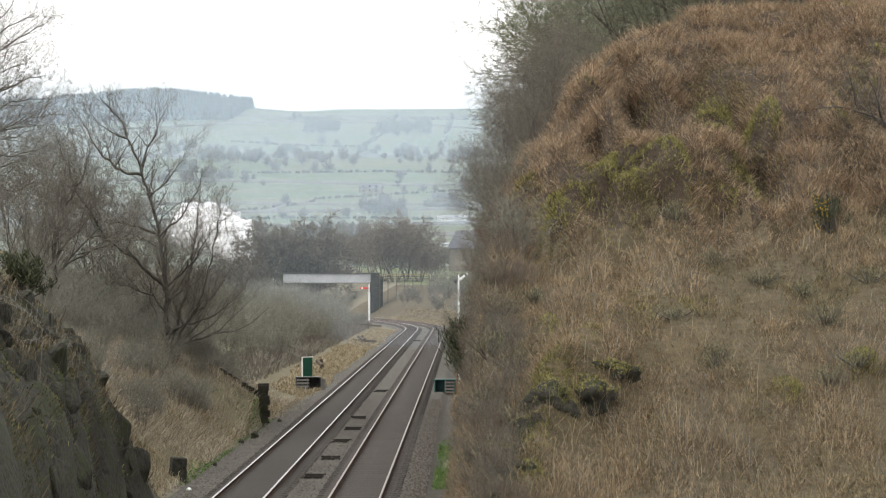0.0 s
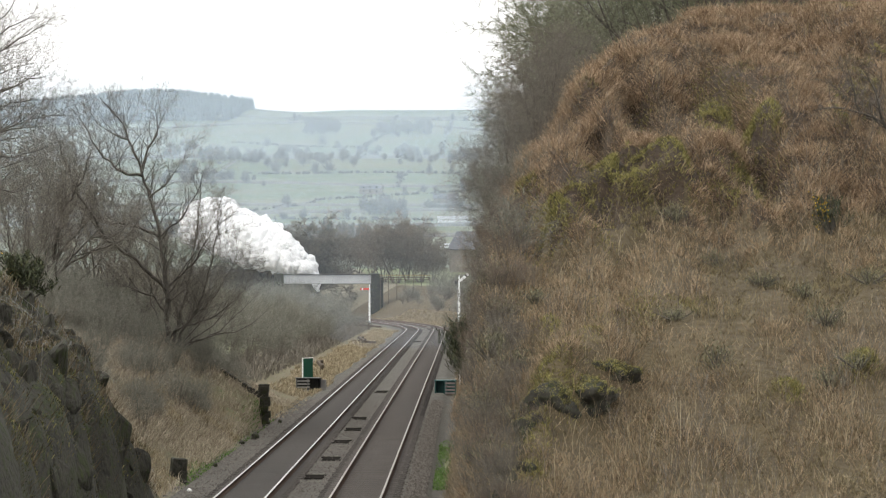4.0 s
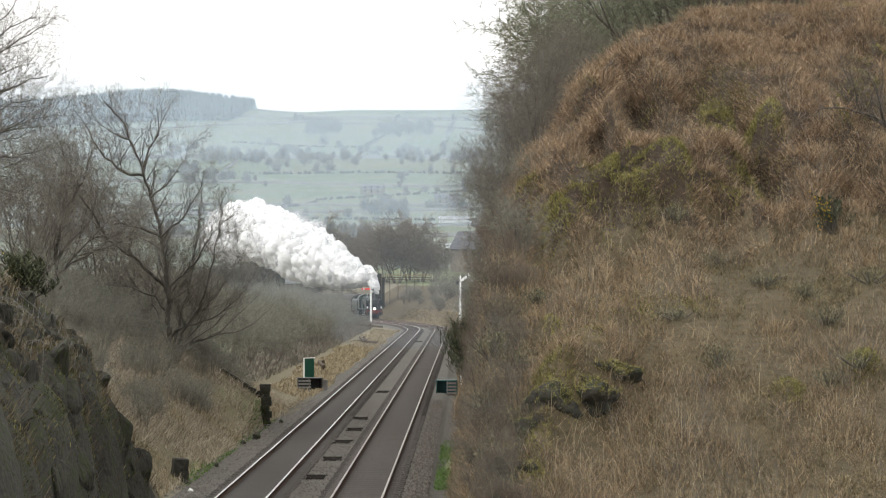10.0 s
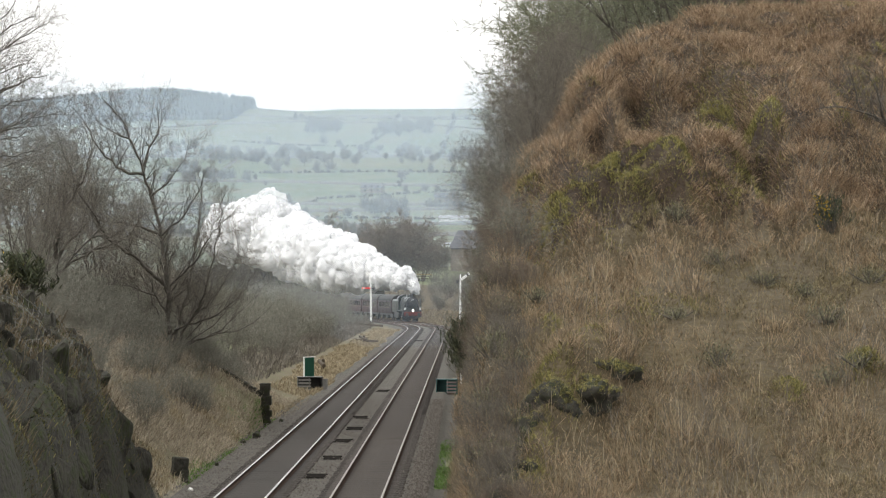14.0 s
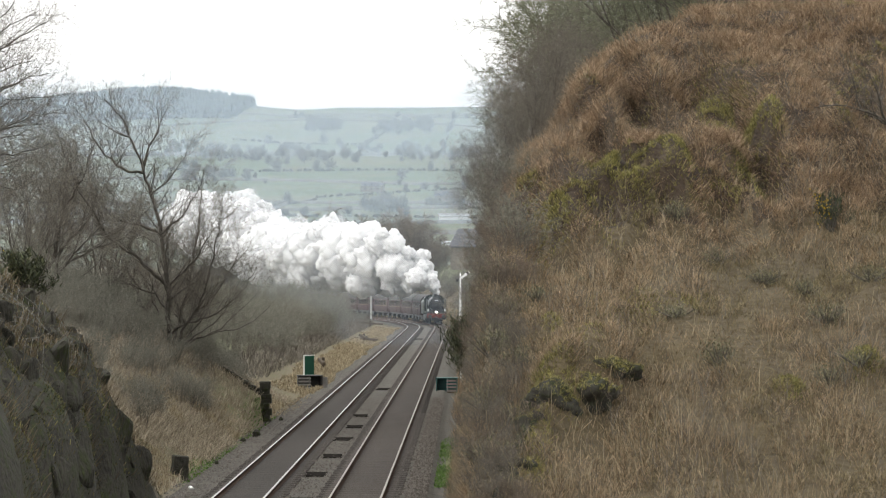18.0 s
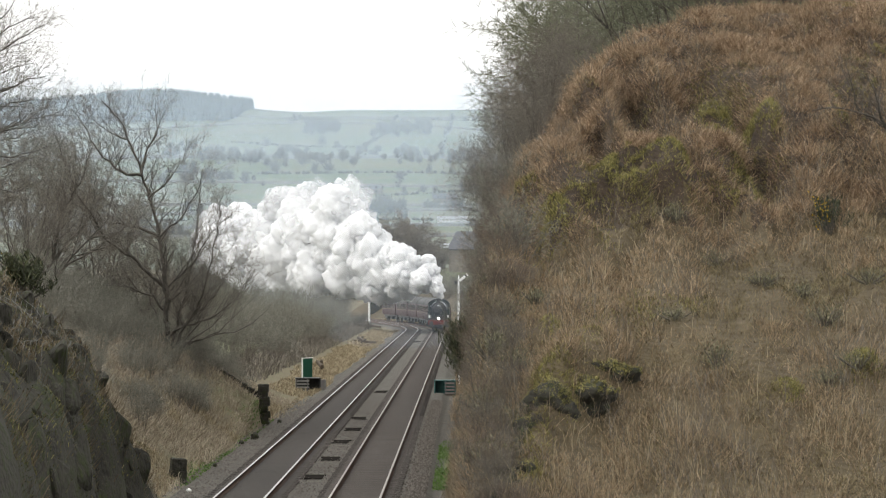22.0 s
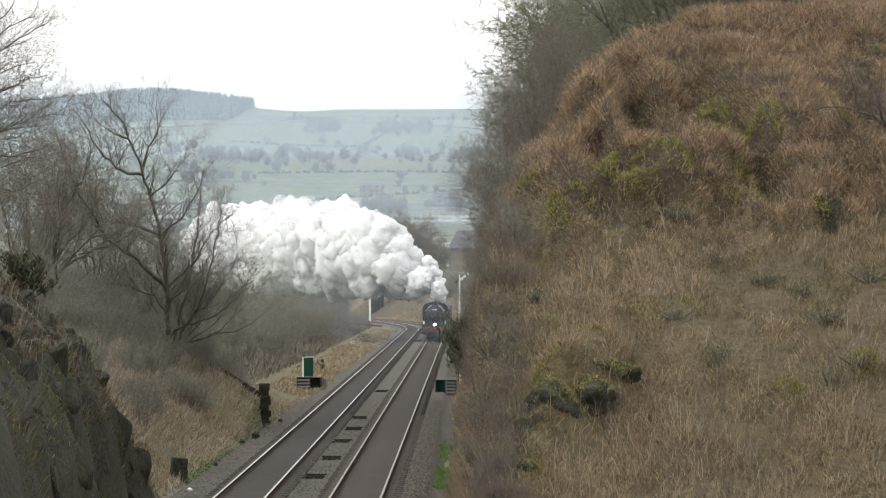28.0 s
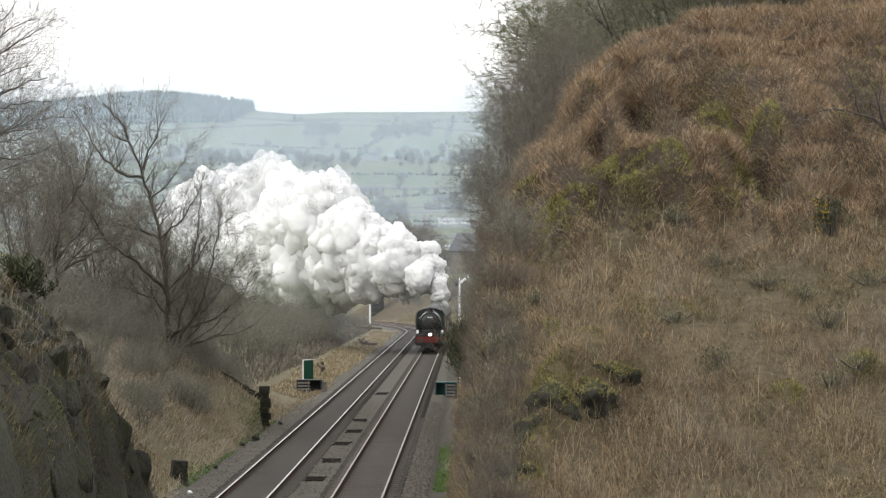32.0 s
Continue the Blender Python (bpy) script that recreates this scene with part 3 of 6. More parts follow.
def vehicle_pose(t, back, length):
    s = train_s(t) + back
    a, b = rail_point(RIGHT_LINE, s + 0.15 * length), rail_point(RIGHT_LINE, s + 0.85 * length)
    d = (b - a).normalized()
    p = a - d * 0.15 * length
    rz = math.atan2(-d.x, d.y)
    rx = math.asin(d.z)
    return Matrix.Translation(p) @ Matrix.Rotation(rz, 4, "Z") @ Matrix.Rotation(rx, 4, "X")


def add_wheel(name, x, y, r, parent, spokes=14):
    bm = bmesh.new()
    w = 0.13
    seg = 28
    for r0, r1 in ((r, r * 0.86), (r * 0.22, 0.05)):
        ring = [[bm.verts.new((s * w / 2, q * math.sin(a), q * math.cos(a))) for a in [2 * math.pi * i / seg for i in range(seg)]] for s, q in ((-1, r0), (1, r0), (1, r1), (-1, r1))]
        for k in range(4):
            for i in range(seg):
                j = (i + 1) % seg
                bm.faces.new((ring[k][i], ring[k][j], ring[(k + 1) % 4][j], ring[(k + 1) % 4][i]))
    for i in range(spokes):
        a = 2 * math.pi * i / spokes
        add_rod(bm, (0, 0.15 * r * math.sin(a), 0.15 * r * math.cos(a)), (0, 0.9 * r * math.sin(a), 0.9 * r * math.cos(a)), 0.03, 0.025, 5)
    bmesh.ops.recalc_face_normals(bm, faces=bm.faces)
    ob = part(name, bm, LOCO_BLACK, parent)
    ob.matrix_basis = pose(x, y, r)
    return ob


def build_loco():
    t = thing("steam_locomotive", vehicle_pose(0, 0, 11.5), "black steam locomotive with a red buffer beam and lit headlamp", "steam locomotive")
    P = lambda n, bm, m, lab="", smooth=False, parent=t: part(n, bm, m, parent, lab, smooth)
    bm = bmesh.new()
    add_rod(bm, (0, 0.75, 2.68), (0, 2.7, 2.68), 0.90, 0.90, 32)
    sb = P("smokebox", bm, LOCO_BLACK)
    bm = bmesh.new()
    bmesh.ops.create_uvsphere(bm, u_segments=24, v_segments=10, radius=0.74)
    bmesh.ops.transform(bm, matrix=pose(0, 0.74, 2.66) @ Matrix.Diagonal((1, 0.22, 1, 1)), verts=bm.verts)
    door = P("smokebox_door", bm, LOCO_BLACK, smooth=True)
    bm = bmesh.new()
    for z in (2.42, 2.9):
        add_box(bm, -0.62, 0.7, 0.54, 0.585, z - 0.035, z + 0.035, 0.01)
    P("hinge_strap", bm, DARK_IRON, parent=door)
    bm = bmesh.new()
    add_rod(bm, (0, 0.56, 2.66), (0, 0.44, 2.66), 0.05, 0.04, 10)
    add_rod(bm, (0, 0.5, 2.66), (0.18, 0.5, 2.5), 0.018, 0.018, 6)
    P("door_dart", bm, DARK_IRON, parent=door)
    np_bm = box(-0.3, 0.3, 0.52, 0.55, 3.07, 3.21, 0.01)
    plate = P("number_plate", np_bm, LOCO_BLACK, "black number plate with pale bars", parent=door)
    bm = bmesh.new()
    for i in range(5):
        add_box(bm, -0.24 + 0.1 * i, -0.17 + 0.1 * i, 0.510, 0.523, 3.10, 3.18)
    part("bar", bm, WHITE, door)
    P("boiler", rod((0, 2.7, 2.68), (0, 7.0, 2.74), 0.84, 0.93, 32), LOCO_GREEN, "dark green boiler barrel", True)
    bm = bmesh.new()
    for i, y in enumerate((2.72, 4.1, 5.6, 6.98)):
        r = 0.845 + 0.09 * (y - 2.7) / 4.3
        add_rod(bm, (0, y - 0.03, 2.68 + 0.014 * (y - 2.7)), (0, y + 0.03, 2.68 + 0.014 * (y - 2.7)), r + 0.012, r + 0.012, 32)
    P("boiler_band", bm, STEEL)
    P("firebox", prism([(-0.98, 1.5), (-1.02, 2.6), (-0.93, 3.25), (-0.55, 3.62), (0, 3.7), (0.55, 3.62), (0.93, 3.25), (1.02, 2.6), (0.98, 1.5)], 7.0, 9.2), LOCO_GREEN)
    bm = bmesh.new()
    add_rod(bm, (0, 1.75, 3.5), (0, 1.75, 3.62), 0.36, 0.27, 20)
    add_rod(bm, (0, 1.75, 3.62), (0, 1.75, 3.9), 0.26, 0.27, 20)
    add_rod(bm, (0, 1.75, 3.9), (0, 1.75, 4.0), 0.32, 0.30, 20)
    P("chimney", bm, LOCO_BLACK)
    bm = bmesh.new()
    bmesh.ops.create_uvsphere(bm, u_segments=18, v_segments=10, radius=0.4)
    bmesh.ops.transform(bm, matrix=pose(0, 4.9, 3.5) @ Matrix.Diagonal((1, 1.25, 0.95, 1)), verts=bm.verts)
    P("dome", bm, LOCO_GREEN, smooth=True)
    P("safety_valve", rod((0.18, 7.9, 3.6), (0.18, 7.9, 3.92), 0.07, 0.05, 8), STEEL)
    P("safety_valve", rod((-0.18, 7.9, 3.6), (-0.18, 7.9, 3.92), 0.07, 0.05, 8), STEEL)
    for s in (-1, 1):
        bm = bmesh.new()
        add_box(bm, min(s * 1.24, s * 1.27), max(s * 1.24, s * 1.27), 0.45, 2.9, 1.75, 3.35, 0.008)
        P("smoke_deflector", bm, LOCO_BLACK)
        bm = rod((s * 0.97, 0.75, 3.05), (s * 1.0, 7.0, 3.1), 0.018, 0.018, 6)
        P("handrail", bm, STEEL)
        bm = bmesh.new()
        add_box(bm, min(s * 0.75, s * 1.32), max(s * 0.75, s * 1.32), 0.25, 10.6, 1.62, 1.68, 0.01)
        add_box(bm, s * 1.32 - 0.015, s * 1.32 + 0.015, 0.25, 10.6, 1.50, 1.68)
        P("running_plate", bm, LOCO_BLACK)
        bm = bmesh.new()
        add_rod(bm, (s * 1.02, 1.1, 0.98), (s * 1.02, 2.5, 0.98), 0.40, 0.40, 20)
        add_box(bm, min(s * 0.7, s * 1.3), max(s * 0.7, s * 1.3), 1.15, 2.45, 1.0, 1.62, 0.03)
        add_rod(bm, (s * 1.02, 0.95, 0.98), (s * 1.02, 1.1, 0.98), 0.30, 0.36, 20)
        P("cylinder_block", bm, LOCO_BLACK)
        P("coupling_rod", box(min(s * 0.9, s * 0.97), max(s * 0.9, s * 0.97), 3.6, 8.4, 0.62, 0.74, 0.02), STEEL)
        bm = rod((s * 0.87, 0.12, 1.06), (s * 0.87, -0.28, 1.06), 0.10, 0.08, 14)
        add_rod(bm, (s * 0.87, -0.28, 1.06), (s * 0.87, -0.34, 1.06), 0.24, 0.23, 18)
        P("buffer", bm, DARK_IRON)
        bm = bmesh.new()
        add_box(bm, s * 1.1 - 0.10, s * 1.1 + 0.10, 0.28, 0.46, 1.70, 2.02, 0.03)
        add_rod(bm, (s * 1.1, 0.25, 1.86), (s * 1.1, 0.30, 1.86), 0.085, 0.085, 12)
        P("marker_lamp", bm, WHITE, "white-painted marker lamp")
        P("cab_side", box(min(s * 1.28, s * 1.31), max(s * 1.28, s * 1.31), 9.0, 11.1, 1.6, 3.35, 0.01), LOCO_GREEN)
        P("spectacle", box(min(s * 0.62, s * 1.1), max(s * 0.62, s * 1.1), 8.985, 9.0, 2.75, 3.25, 0.004), GLASS_DARK)
        P("steam_pipe", rod((s * 0.75, 1.8, 2.9), (s * 1.05, 1.8, 1.6), 0.16, 0.16, 10), LOCO_BLACK)
    P("cab_front", prism([(-1.3, 1.6), (-1.3, 3.3), (-1.05, 3.62), (-0.5, 3.82), (0.5, 3.82), (1.05, 3.62), (1.3, 3.3), (1.3, 1.6)], 9.0, 9.06), LOCO_GREEN)
    P("cab_roof", prism([(-1.36, 3.3), (-1.08, 3.66), (-0.5, 3.88), (0.5, 3.88), (1.08, 3.66), (1.36, 3.3), (1.32, 3.28), (1.05, 3.6), (0.5, 3.82), (-0.5, 3.82), (-1.05, 3.6), (-1.32, 3.28)], 8.9, 11.4), LOCO_BLACK)
    beam = P("buffer_beam", box(-1.25, 1.25, 0.12, 0.19, 0.88, 1.42, 0.015), BEAM_RED, "red buffer beam")
    bm = box(-0.06, 0.06, 0.0, 0.12, 0.98, 1.1, 0.02)
    add_rod(bm, (0, 0.02, 1.04), (0, 0.0, 0.62), 0.04, 0.04, 8)
    P("drawhook", bm, DARK_IRON)
    bm = prism([(-1.25, 1.42), (-1.25, 1.5), (-0.7, 1.95), (0.7, 1.95), (1.25, 1.5), (1.25, 1.42)], 0.2, 0.75)
    P("front_platform", bm, LOCO_BLACK)
    lamp = box(-0.14, 0.14, 0.16, 0.34, 1.46, 1.80, 0.03)
    add_rod(lamp, (0, 0.15, 1.62), (0, 0.20, 1.62), 0.13, 0.13, 14)
    lamp = P("headlamp", lamp, DARK_IRON)
    part("lens", rod((0, 0.13, 1.62), (0, 0.148, 1.62), 0.105, 0.10, 16), LAMP_GLOW, lamp, "bright warm headlamp lens")
    P("frame_plate", box(-0.62, 0.62, 0.2, 11.0, 0.75, 1.6, 0.02), LOCO_BLACK)
    P("bogie_frame", box(-0.6, 0.6, 0.9, 3.6, 0.45, 0.8, 0.02), LOCO_BLACK)
    P("cab_floor", box(-1.25, 1.25, 9.06, 11.2, 1.5, 1.6), LOCO_BLACK)
    P("guard_iron", box(-0.8, -0.7, 0.5, 0.55, 0.12, 0.9), LOCO_BLACK)
    P("guard_iron", box(0.7, 0.8, 0.5, 0.55, 0.12, 0.9), LOCO_BLACK)
    drivers = []
    for s in (-1, 1):
        for y in (1.2, 3.1):
            add_wheel("bogie_wheel", s * 0.72, y, 0.46, t, 10)
        for y in (4.2, 6.0, 8.0):
            drivers.append(add_wheel("driving_wheel", s * 0.74, y, 0.90, t, 16))
    return t, drivers


def build_tender():
    t = thing("tender", vehicle_pose(0, 11.6, 7.5), "black coal tender coupled behind the locomotive", "tender")
    part("tank", prism([(-1.3, 1.3), (-1.3, 2.9), (-1.15, 3.15), (1.15, 3.15), (1.3, 2.9), (1.3, 1.3)], 0.2, 7.2), LOCO_GREEN, t)
    part("frame", box(-1.0, 1.0, 0.0, 7.4, 0.7, 1.3, 0.02), LOCO_BLACK, t)
    n = 18
    X, Y = np.meshgrid(np.linspace(-1.1, 1.1, n), np.linspace(0.5, 5.0, n))
    Z = 3.1 + 0.35 * np.cos(X * 1.3) * np.clip(1 - (Y - 0.5) / 6, 0, 1) + 0.12 * fbm(X * 9, Y * 9, 2.0)
    i = np.arange(n - 1)[:, None] * n + np.arange(n - 1)[None]
    part("coal", np_mesh("coal", np.stack([X, Y, Z], -1).reshape(-1, 3), np.stack([i, i + 1, i + n + 1, i + n], -1).reshape(-1, 4), DARK_IRON), None, t, "heaped black coal")
    for s in (-1, 1):
        for y in (1.3, 3.6, 5.9):
            add_wheel("wheel", s * 0.74, y, 0.64, t, 10)
        part("axle_box_frame", box(min(s * 0.95, s * 1.05), max(s * 0.95, s * 1.05), 0.4, 7.0, 0.45, 1.0, 0.03), LOCO_BLACK, t)
    return t


def build_coach():
    t = thing("railway_carriage", vehicle_pose(0, 19.4, 19.6), "dark maroon passenger carriage with a grey roof", "railway carriage", "carriages of the train")
    L = 19.6
    side = [(-1.36, 1.02), (-1.40, 1.5), (-1.40, 2.2), (-1.32, 2.95), (1.32, 2.95), (1.40, 2.2), (1.40, 1.5), (1.36, 1.02)]
    part("body", prism(side, 0.1, L - 0.1), MAROON, t)
    arc = [(1.36 * math.cos(a), 2.9 + 0.92 * math.sin(a)) for a in [math.pi * i / 12 for i in range(13)]]
    part("roof", prism(arc, 0.05, L - 0.05), ROOF_GREY, t, "dull grey arched roof")
    part("underframe", box(-1.1, 1.1, 0.2, L - 0.2, 0.78, 1.02, 0.02), LOCO_BLACK, t)
    part("battery_box", box(-1.1, 1.1, 7.6, 10.4, 0.35, 0.78, 0.03), LOCO_BLACK, t)
    for y in (0.1, L - 0.1):
        d = -1 if y < 1 else 1
        part("gangway", box(-0.5, 0.5, min(y, y + d * 0.3), max(y, y + d * 0.3), 1.0, 3.2, 0.04), LOCO_BLACK, t)
        for s in (-0.87, 0.87):
            b = rod((s, y, 1.05), (s, y + d * 0.45, 1.05), 0.09, 0.09, 10)
            add_rod(b, (s, y + d * 0.45, 1.05), (s, y + d * 0.5, 1.05), 0.22, 0.22, 14)
            part("buffer", b, DARK_IRON, t)
    for s in (-1, 1):
        for i in range(8):
            y = 1.6 + i * 2.12
            w = part("window", box(min(s * 1.375, s * 1.412), max(s * 1.375, s * 1.412), y, y + 1.35, 2.02, 2.72, 0.006), GLASS_DARK, t, "dark window glass in a pale frame")
        for i in range(4):
            y = 1.15 + i * 5.6
            part("door", box(min(s * 1.37, s * 1.41), max(s * 1.37, s * 1.41), y - 0.33, y + 0.33, 1.06, 2.9, 0.008), MAROON, t)
        part("waist_band", box(min(s * 1.39, s * 1.412), max(s * 1.39, s * 1.412), 0.2, L - 0.2, 1.86, 1.9), STRAW_PAINT, t, "thin straw-coloured lining")
    for y in (2.9, L - 2.9):
        b = part("bogie", box(-1.05, 1.05, y - 1.7, y + 1.7, 0.42, 0.72, 0.03), LOCO_BLACK, t)
        for dy in (-1.25, 1.25):
            bm = bmesh.new()
            for s in (-0.74, 0.74):
                add_rod(bm, (s - 0.06, y + dy, 0.46), (s + 0.06, y + dy, 0.46), 0.46, 0.46, 20)
            add_rod(bm, (-0.74, y + dy, 0.46), (0.74, y + dy, 0.46), 0.07, 0.07, 8)
            part("wheelset", bm, DARK_IRON, t)
    return t


STRAW_PAINT = ramp_mat("straw_lining", [(0.20, 0.15, 0.07), (0.27, 0.2, 0.10)], 0.8, rough=0.5, bump=0.0)
loco, drivers = build_loco()
tender = build_tender()
coaches = [build_coach()]
COACH_BACK = [19.4 + 20.4 * i for i in range(6)]
for b in COACH_BACK[1:]:
    coaches.append(copy_thing(coaches[0], vehicle_pose(0, b, 19.6)))

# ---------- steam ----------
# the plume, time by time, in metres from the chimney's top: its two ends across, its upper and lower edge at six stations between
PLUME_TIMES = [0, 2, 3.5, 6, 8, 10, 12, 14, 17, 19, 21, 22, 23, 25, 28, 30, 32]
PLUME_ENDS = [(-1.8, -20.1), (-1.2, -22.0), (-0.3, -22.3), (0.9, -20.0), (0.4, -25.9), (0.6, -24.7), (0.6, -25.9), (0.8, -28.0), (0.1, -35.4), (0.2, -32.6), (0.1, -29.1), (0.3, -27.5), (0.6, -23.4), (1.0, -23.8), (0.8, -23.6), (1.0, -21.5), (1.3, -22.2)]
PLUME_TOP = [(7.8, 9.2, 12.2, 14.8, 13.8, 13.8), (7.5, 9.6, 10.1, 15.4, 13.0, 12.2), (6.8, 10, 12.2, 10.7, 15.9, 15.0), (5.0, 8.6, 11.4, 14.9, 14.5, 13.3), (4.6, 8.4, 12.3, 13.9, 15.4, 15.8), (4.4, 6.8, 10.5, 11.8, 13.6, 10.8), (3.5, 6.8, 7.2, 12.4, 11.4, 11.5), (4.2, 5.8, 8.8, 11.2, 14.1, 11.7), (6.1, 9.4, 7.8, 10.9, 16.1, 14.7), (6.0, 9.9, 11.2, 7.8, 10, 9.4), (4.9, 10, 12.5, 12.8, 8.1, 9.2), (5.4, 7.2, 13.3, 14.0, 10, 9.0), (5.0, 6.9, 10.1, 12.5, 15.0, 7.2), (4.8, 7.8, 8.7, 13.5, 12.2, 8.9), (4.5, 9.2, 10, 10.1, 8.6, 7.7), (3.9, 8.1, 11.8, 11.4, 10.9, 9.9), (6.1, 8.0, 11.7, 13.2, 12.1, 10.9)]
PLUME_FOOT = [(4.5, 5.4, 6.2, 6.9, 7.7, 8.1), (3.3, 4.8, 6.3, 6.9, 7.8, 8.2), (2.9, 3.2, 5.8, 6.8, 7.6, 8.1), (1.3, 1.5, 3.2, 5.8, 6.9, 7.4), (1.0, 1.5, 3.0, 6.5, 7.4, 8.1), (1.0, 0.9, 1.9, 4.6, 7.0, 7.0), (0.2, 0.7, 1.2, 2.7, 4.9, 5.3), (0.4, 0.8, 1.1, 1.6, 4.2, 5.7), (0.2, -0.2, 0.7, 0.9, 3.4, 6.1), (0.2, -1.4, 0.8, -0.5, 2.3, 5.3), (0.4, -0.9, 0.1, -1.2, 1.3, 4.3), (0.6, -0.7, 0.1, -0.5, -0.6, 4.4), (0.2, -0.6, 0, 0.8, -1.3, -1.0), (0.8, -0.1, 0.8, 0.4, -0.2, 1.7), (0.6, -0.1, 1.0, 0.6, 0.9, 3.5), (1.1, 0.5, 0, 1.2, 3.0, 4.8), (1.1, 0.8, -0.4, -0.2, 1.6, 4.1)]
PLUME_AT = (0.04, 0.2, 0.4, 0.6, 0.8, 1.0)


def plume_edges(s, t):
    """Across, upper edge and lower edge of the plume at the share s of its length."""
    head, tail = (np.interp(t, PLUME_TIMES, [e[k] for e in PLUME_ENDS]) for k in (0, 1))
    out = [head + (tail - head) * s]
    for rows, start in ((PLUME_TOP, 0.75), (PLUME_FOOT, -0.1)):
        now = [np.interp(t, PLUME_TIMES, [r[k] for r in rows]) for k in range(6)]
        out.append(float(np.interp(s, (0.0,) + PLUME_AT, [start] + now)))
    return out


def puff_mesh(seed, mat, relief):
    """A billowing lump of about one metre radius: heads within heads, with creases between."""
    bm = bmesh.new()
    bmesh.ops.create_icosphere(bm, subdivisions=5, radius=1.0)
    away = Vector((seed * 3.7, seed * 1.9, -seed * 2.3))
    for v in bm.verts:
        d = v.co.normalized()
        big = noise.noise(d * 1.1 + away)
        r = 0.62 + 0.22 * big
        for scale, rise in relief:
            r += rise * abs(noise.noise(d * scale + away * scale))
        v.co = d * r
    me = bpy.data.meshes.new("puff")
    bm.to_mesh(me)
    bm.free()
    me.polygons.foreach_set("use_smooth", np.ones(len(me.polygons), bool))
    me.materials.append(mat)
    return me


PUFFS = [puff_mesh(40 + i, STEAM, ((1.5, 0.30), (3.1, 0.17), (6.5, 0.09), (13.0, 0.05))) for i in range(6)]
WISPS = [puff_mesh(60 + i, WISP, ((1.6, 0.45), (3.3, 0.22), (7.0, 0.06))) for i in range(4)]
plume = thing("steam_plume", pose(0, 0, 0), "thick billowing white steam trailing from the chimney", "steam")
puffs = []
rng = np.random.RandomState(11)
N_PUFF = 290
for i in range(N_PUFF):
    s = ((i + rng.rand()) / N_PUFF) ** 1.1
    up, deep = 2 * rng.rand() - 1, 2 * rng.rand() - 1
    thin = (i % 7 == 2 and s > 0.2) or (s > 0.5 and up > 0.2 and i % 8 > 0) or (s > 0.8 and i % 2)
    size = (0.7 + 4.6 * min(1, s * 2.6) ** 0.75) * (0.45 + 0.65 * rng.rand()) * (1.0 - 0.35 * abs(up) ** 2)
    if thin:
        up, s = (0.25 + 0.95 * rng.rand() if s < 0.8 else up * 1.1), min(1.06, s + 0.06)
    ob = part("wisp" if thin else "puff", WISPS[i % 4] if thin else PUFFS[i % 6], None, plume, "thin drifting steam" if thin else "")
    ob.scale = (size, size, size)
    puffs.append((ob, s, up, deep, size, rng.rand() * 360, rng.rand() * 360, (rng.rand() - 0.5) * 14, rng.rand() * 6.3))


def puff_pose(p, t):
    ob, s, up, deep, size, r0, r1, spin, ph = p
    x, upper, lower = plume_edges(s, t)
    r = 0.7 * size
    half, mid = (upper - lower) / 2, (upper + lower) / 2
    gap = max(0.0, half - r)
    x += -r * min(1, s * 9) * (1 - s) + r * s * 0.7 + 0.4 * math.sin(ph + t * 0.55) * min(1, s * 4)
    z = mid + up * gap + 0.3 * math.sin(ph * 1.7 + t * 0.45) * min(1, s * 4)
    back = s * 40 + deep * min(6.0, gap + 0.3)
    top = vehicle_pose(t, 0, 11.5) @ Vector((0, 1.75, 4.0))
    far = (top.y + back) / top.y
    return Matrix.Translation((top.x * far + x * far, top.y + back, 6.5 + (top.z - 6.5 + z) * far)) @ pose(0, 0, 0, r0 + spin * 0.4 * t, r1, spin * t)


def motions():
    """All that moves: the train's vehicles, its driving wheels and the steam."""
    times = [i * 0.5 for i in range(65)]
    for ob, back, length in [(loco, 0, 11.5), (tender, 11.6, 7.5)] + [(c, b, 19.6) for c, b in zip(coaches, COACH_BACK)]:
        walk(ob, [(t, vehicle_pose(t, back, length)) for t in times])
    for w in drivers:
        here = w.location.copy()
        walk(w, [(i / 15, Matrix.Translation(here) @ Matrix.Rotation((train_s(0) - train_s(i / 15)) / 0.9, 4, "X")) for i in range(481)])
    for p in puffs:
        walk(p[0], [(float(t), puff_pose(p, t)) for t in range(33)])


# ---------- plants ----------
def strands(rng, base, length, width, lean, bend, lead=None):
    """Blades that rise from base, lean and bend over: five corners each."""
    n = len(base)
    a = rng.rand(n) * 2 * np.pi
    side = np.stack([np.cos(a), np.sin(a), np.zeros(n)], -1)
    b = rng.rand(n) * 2 * np.pi
    out = np.stack([np.cos(b), np.sin(b), np.zeros(n)], -1)
    if lead is not None:
        out = out * 0.7 + lead
        out /= np.linalg.norm(out, axis=1)[:, None] + 1e-6
    lean = lean * (0.3 + rng.rand(n))[:, None]
    up = np.array([0, 0, 1.0])
    d0 = up + out * lean
    d0 /= np.linalg.norm(d0, axis=1)[:, None]
    d1 = d0 + out * bend - up * bend * 0.6
    d1 /= np.linalg.norm(d1, axis=1)[:, None]
    L, w = length[:, None], width[:, None] * side
    mid = base + d0 * L * 0.55
    tip = mid + d1 * L * 0.45
    v = np.stack([base - w, base + w, mid + w * 0.7, mid - w * 0.7, tip], 1).reshape(-1, 3)
    i = np.arange(n)[:, None] * 5
    f = np.concatenate([i + [[0, 1, 2]], i + [[0, 2, 3]], i + [[3, 2, 4]]])
    return v, f


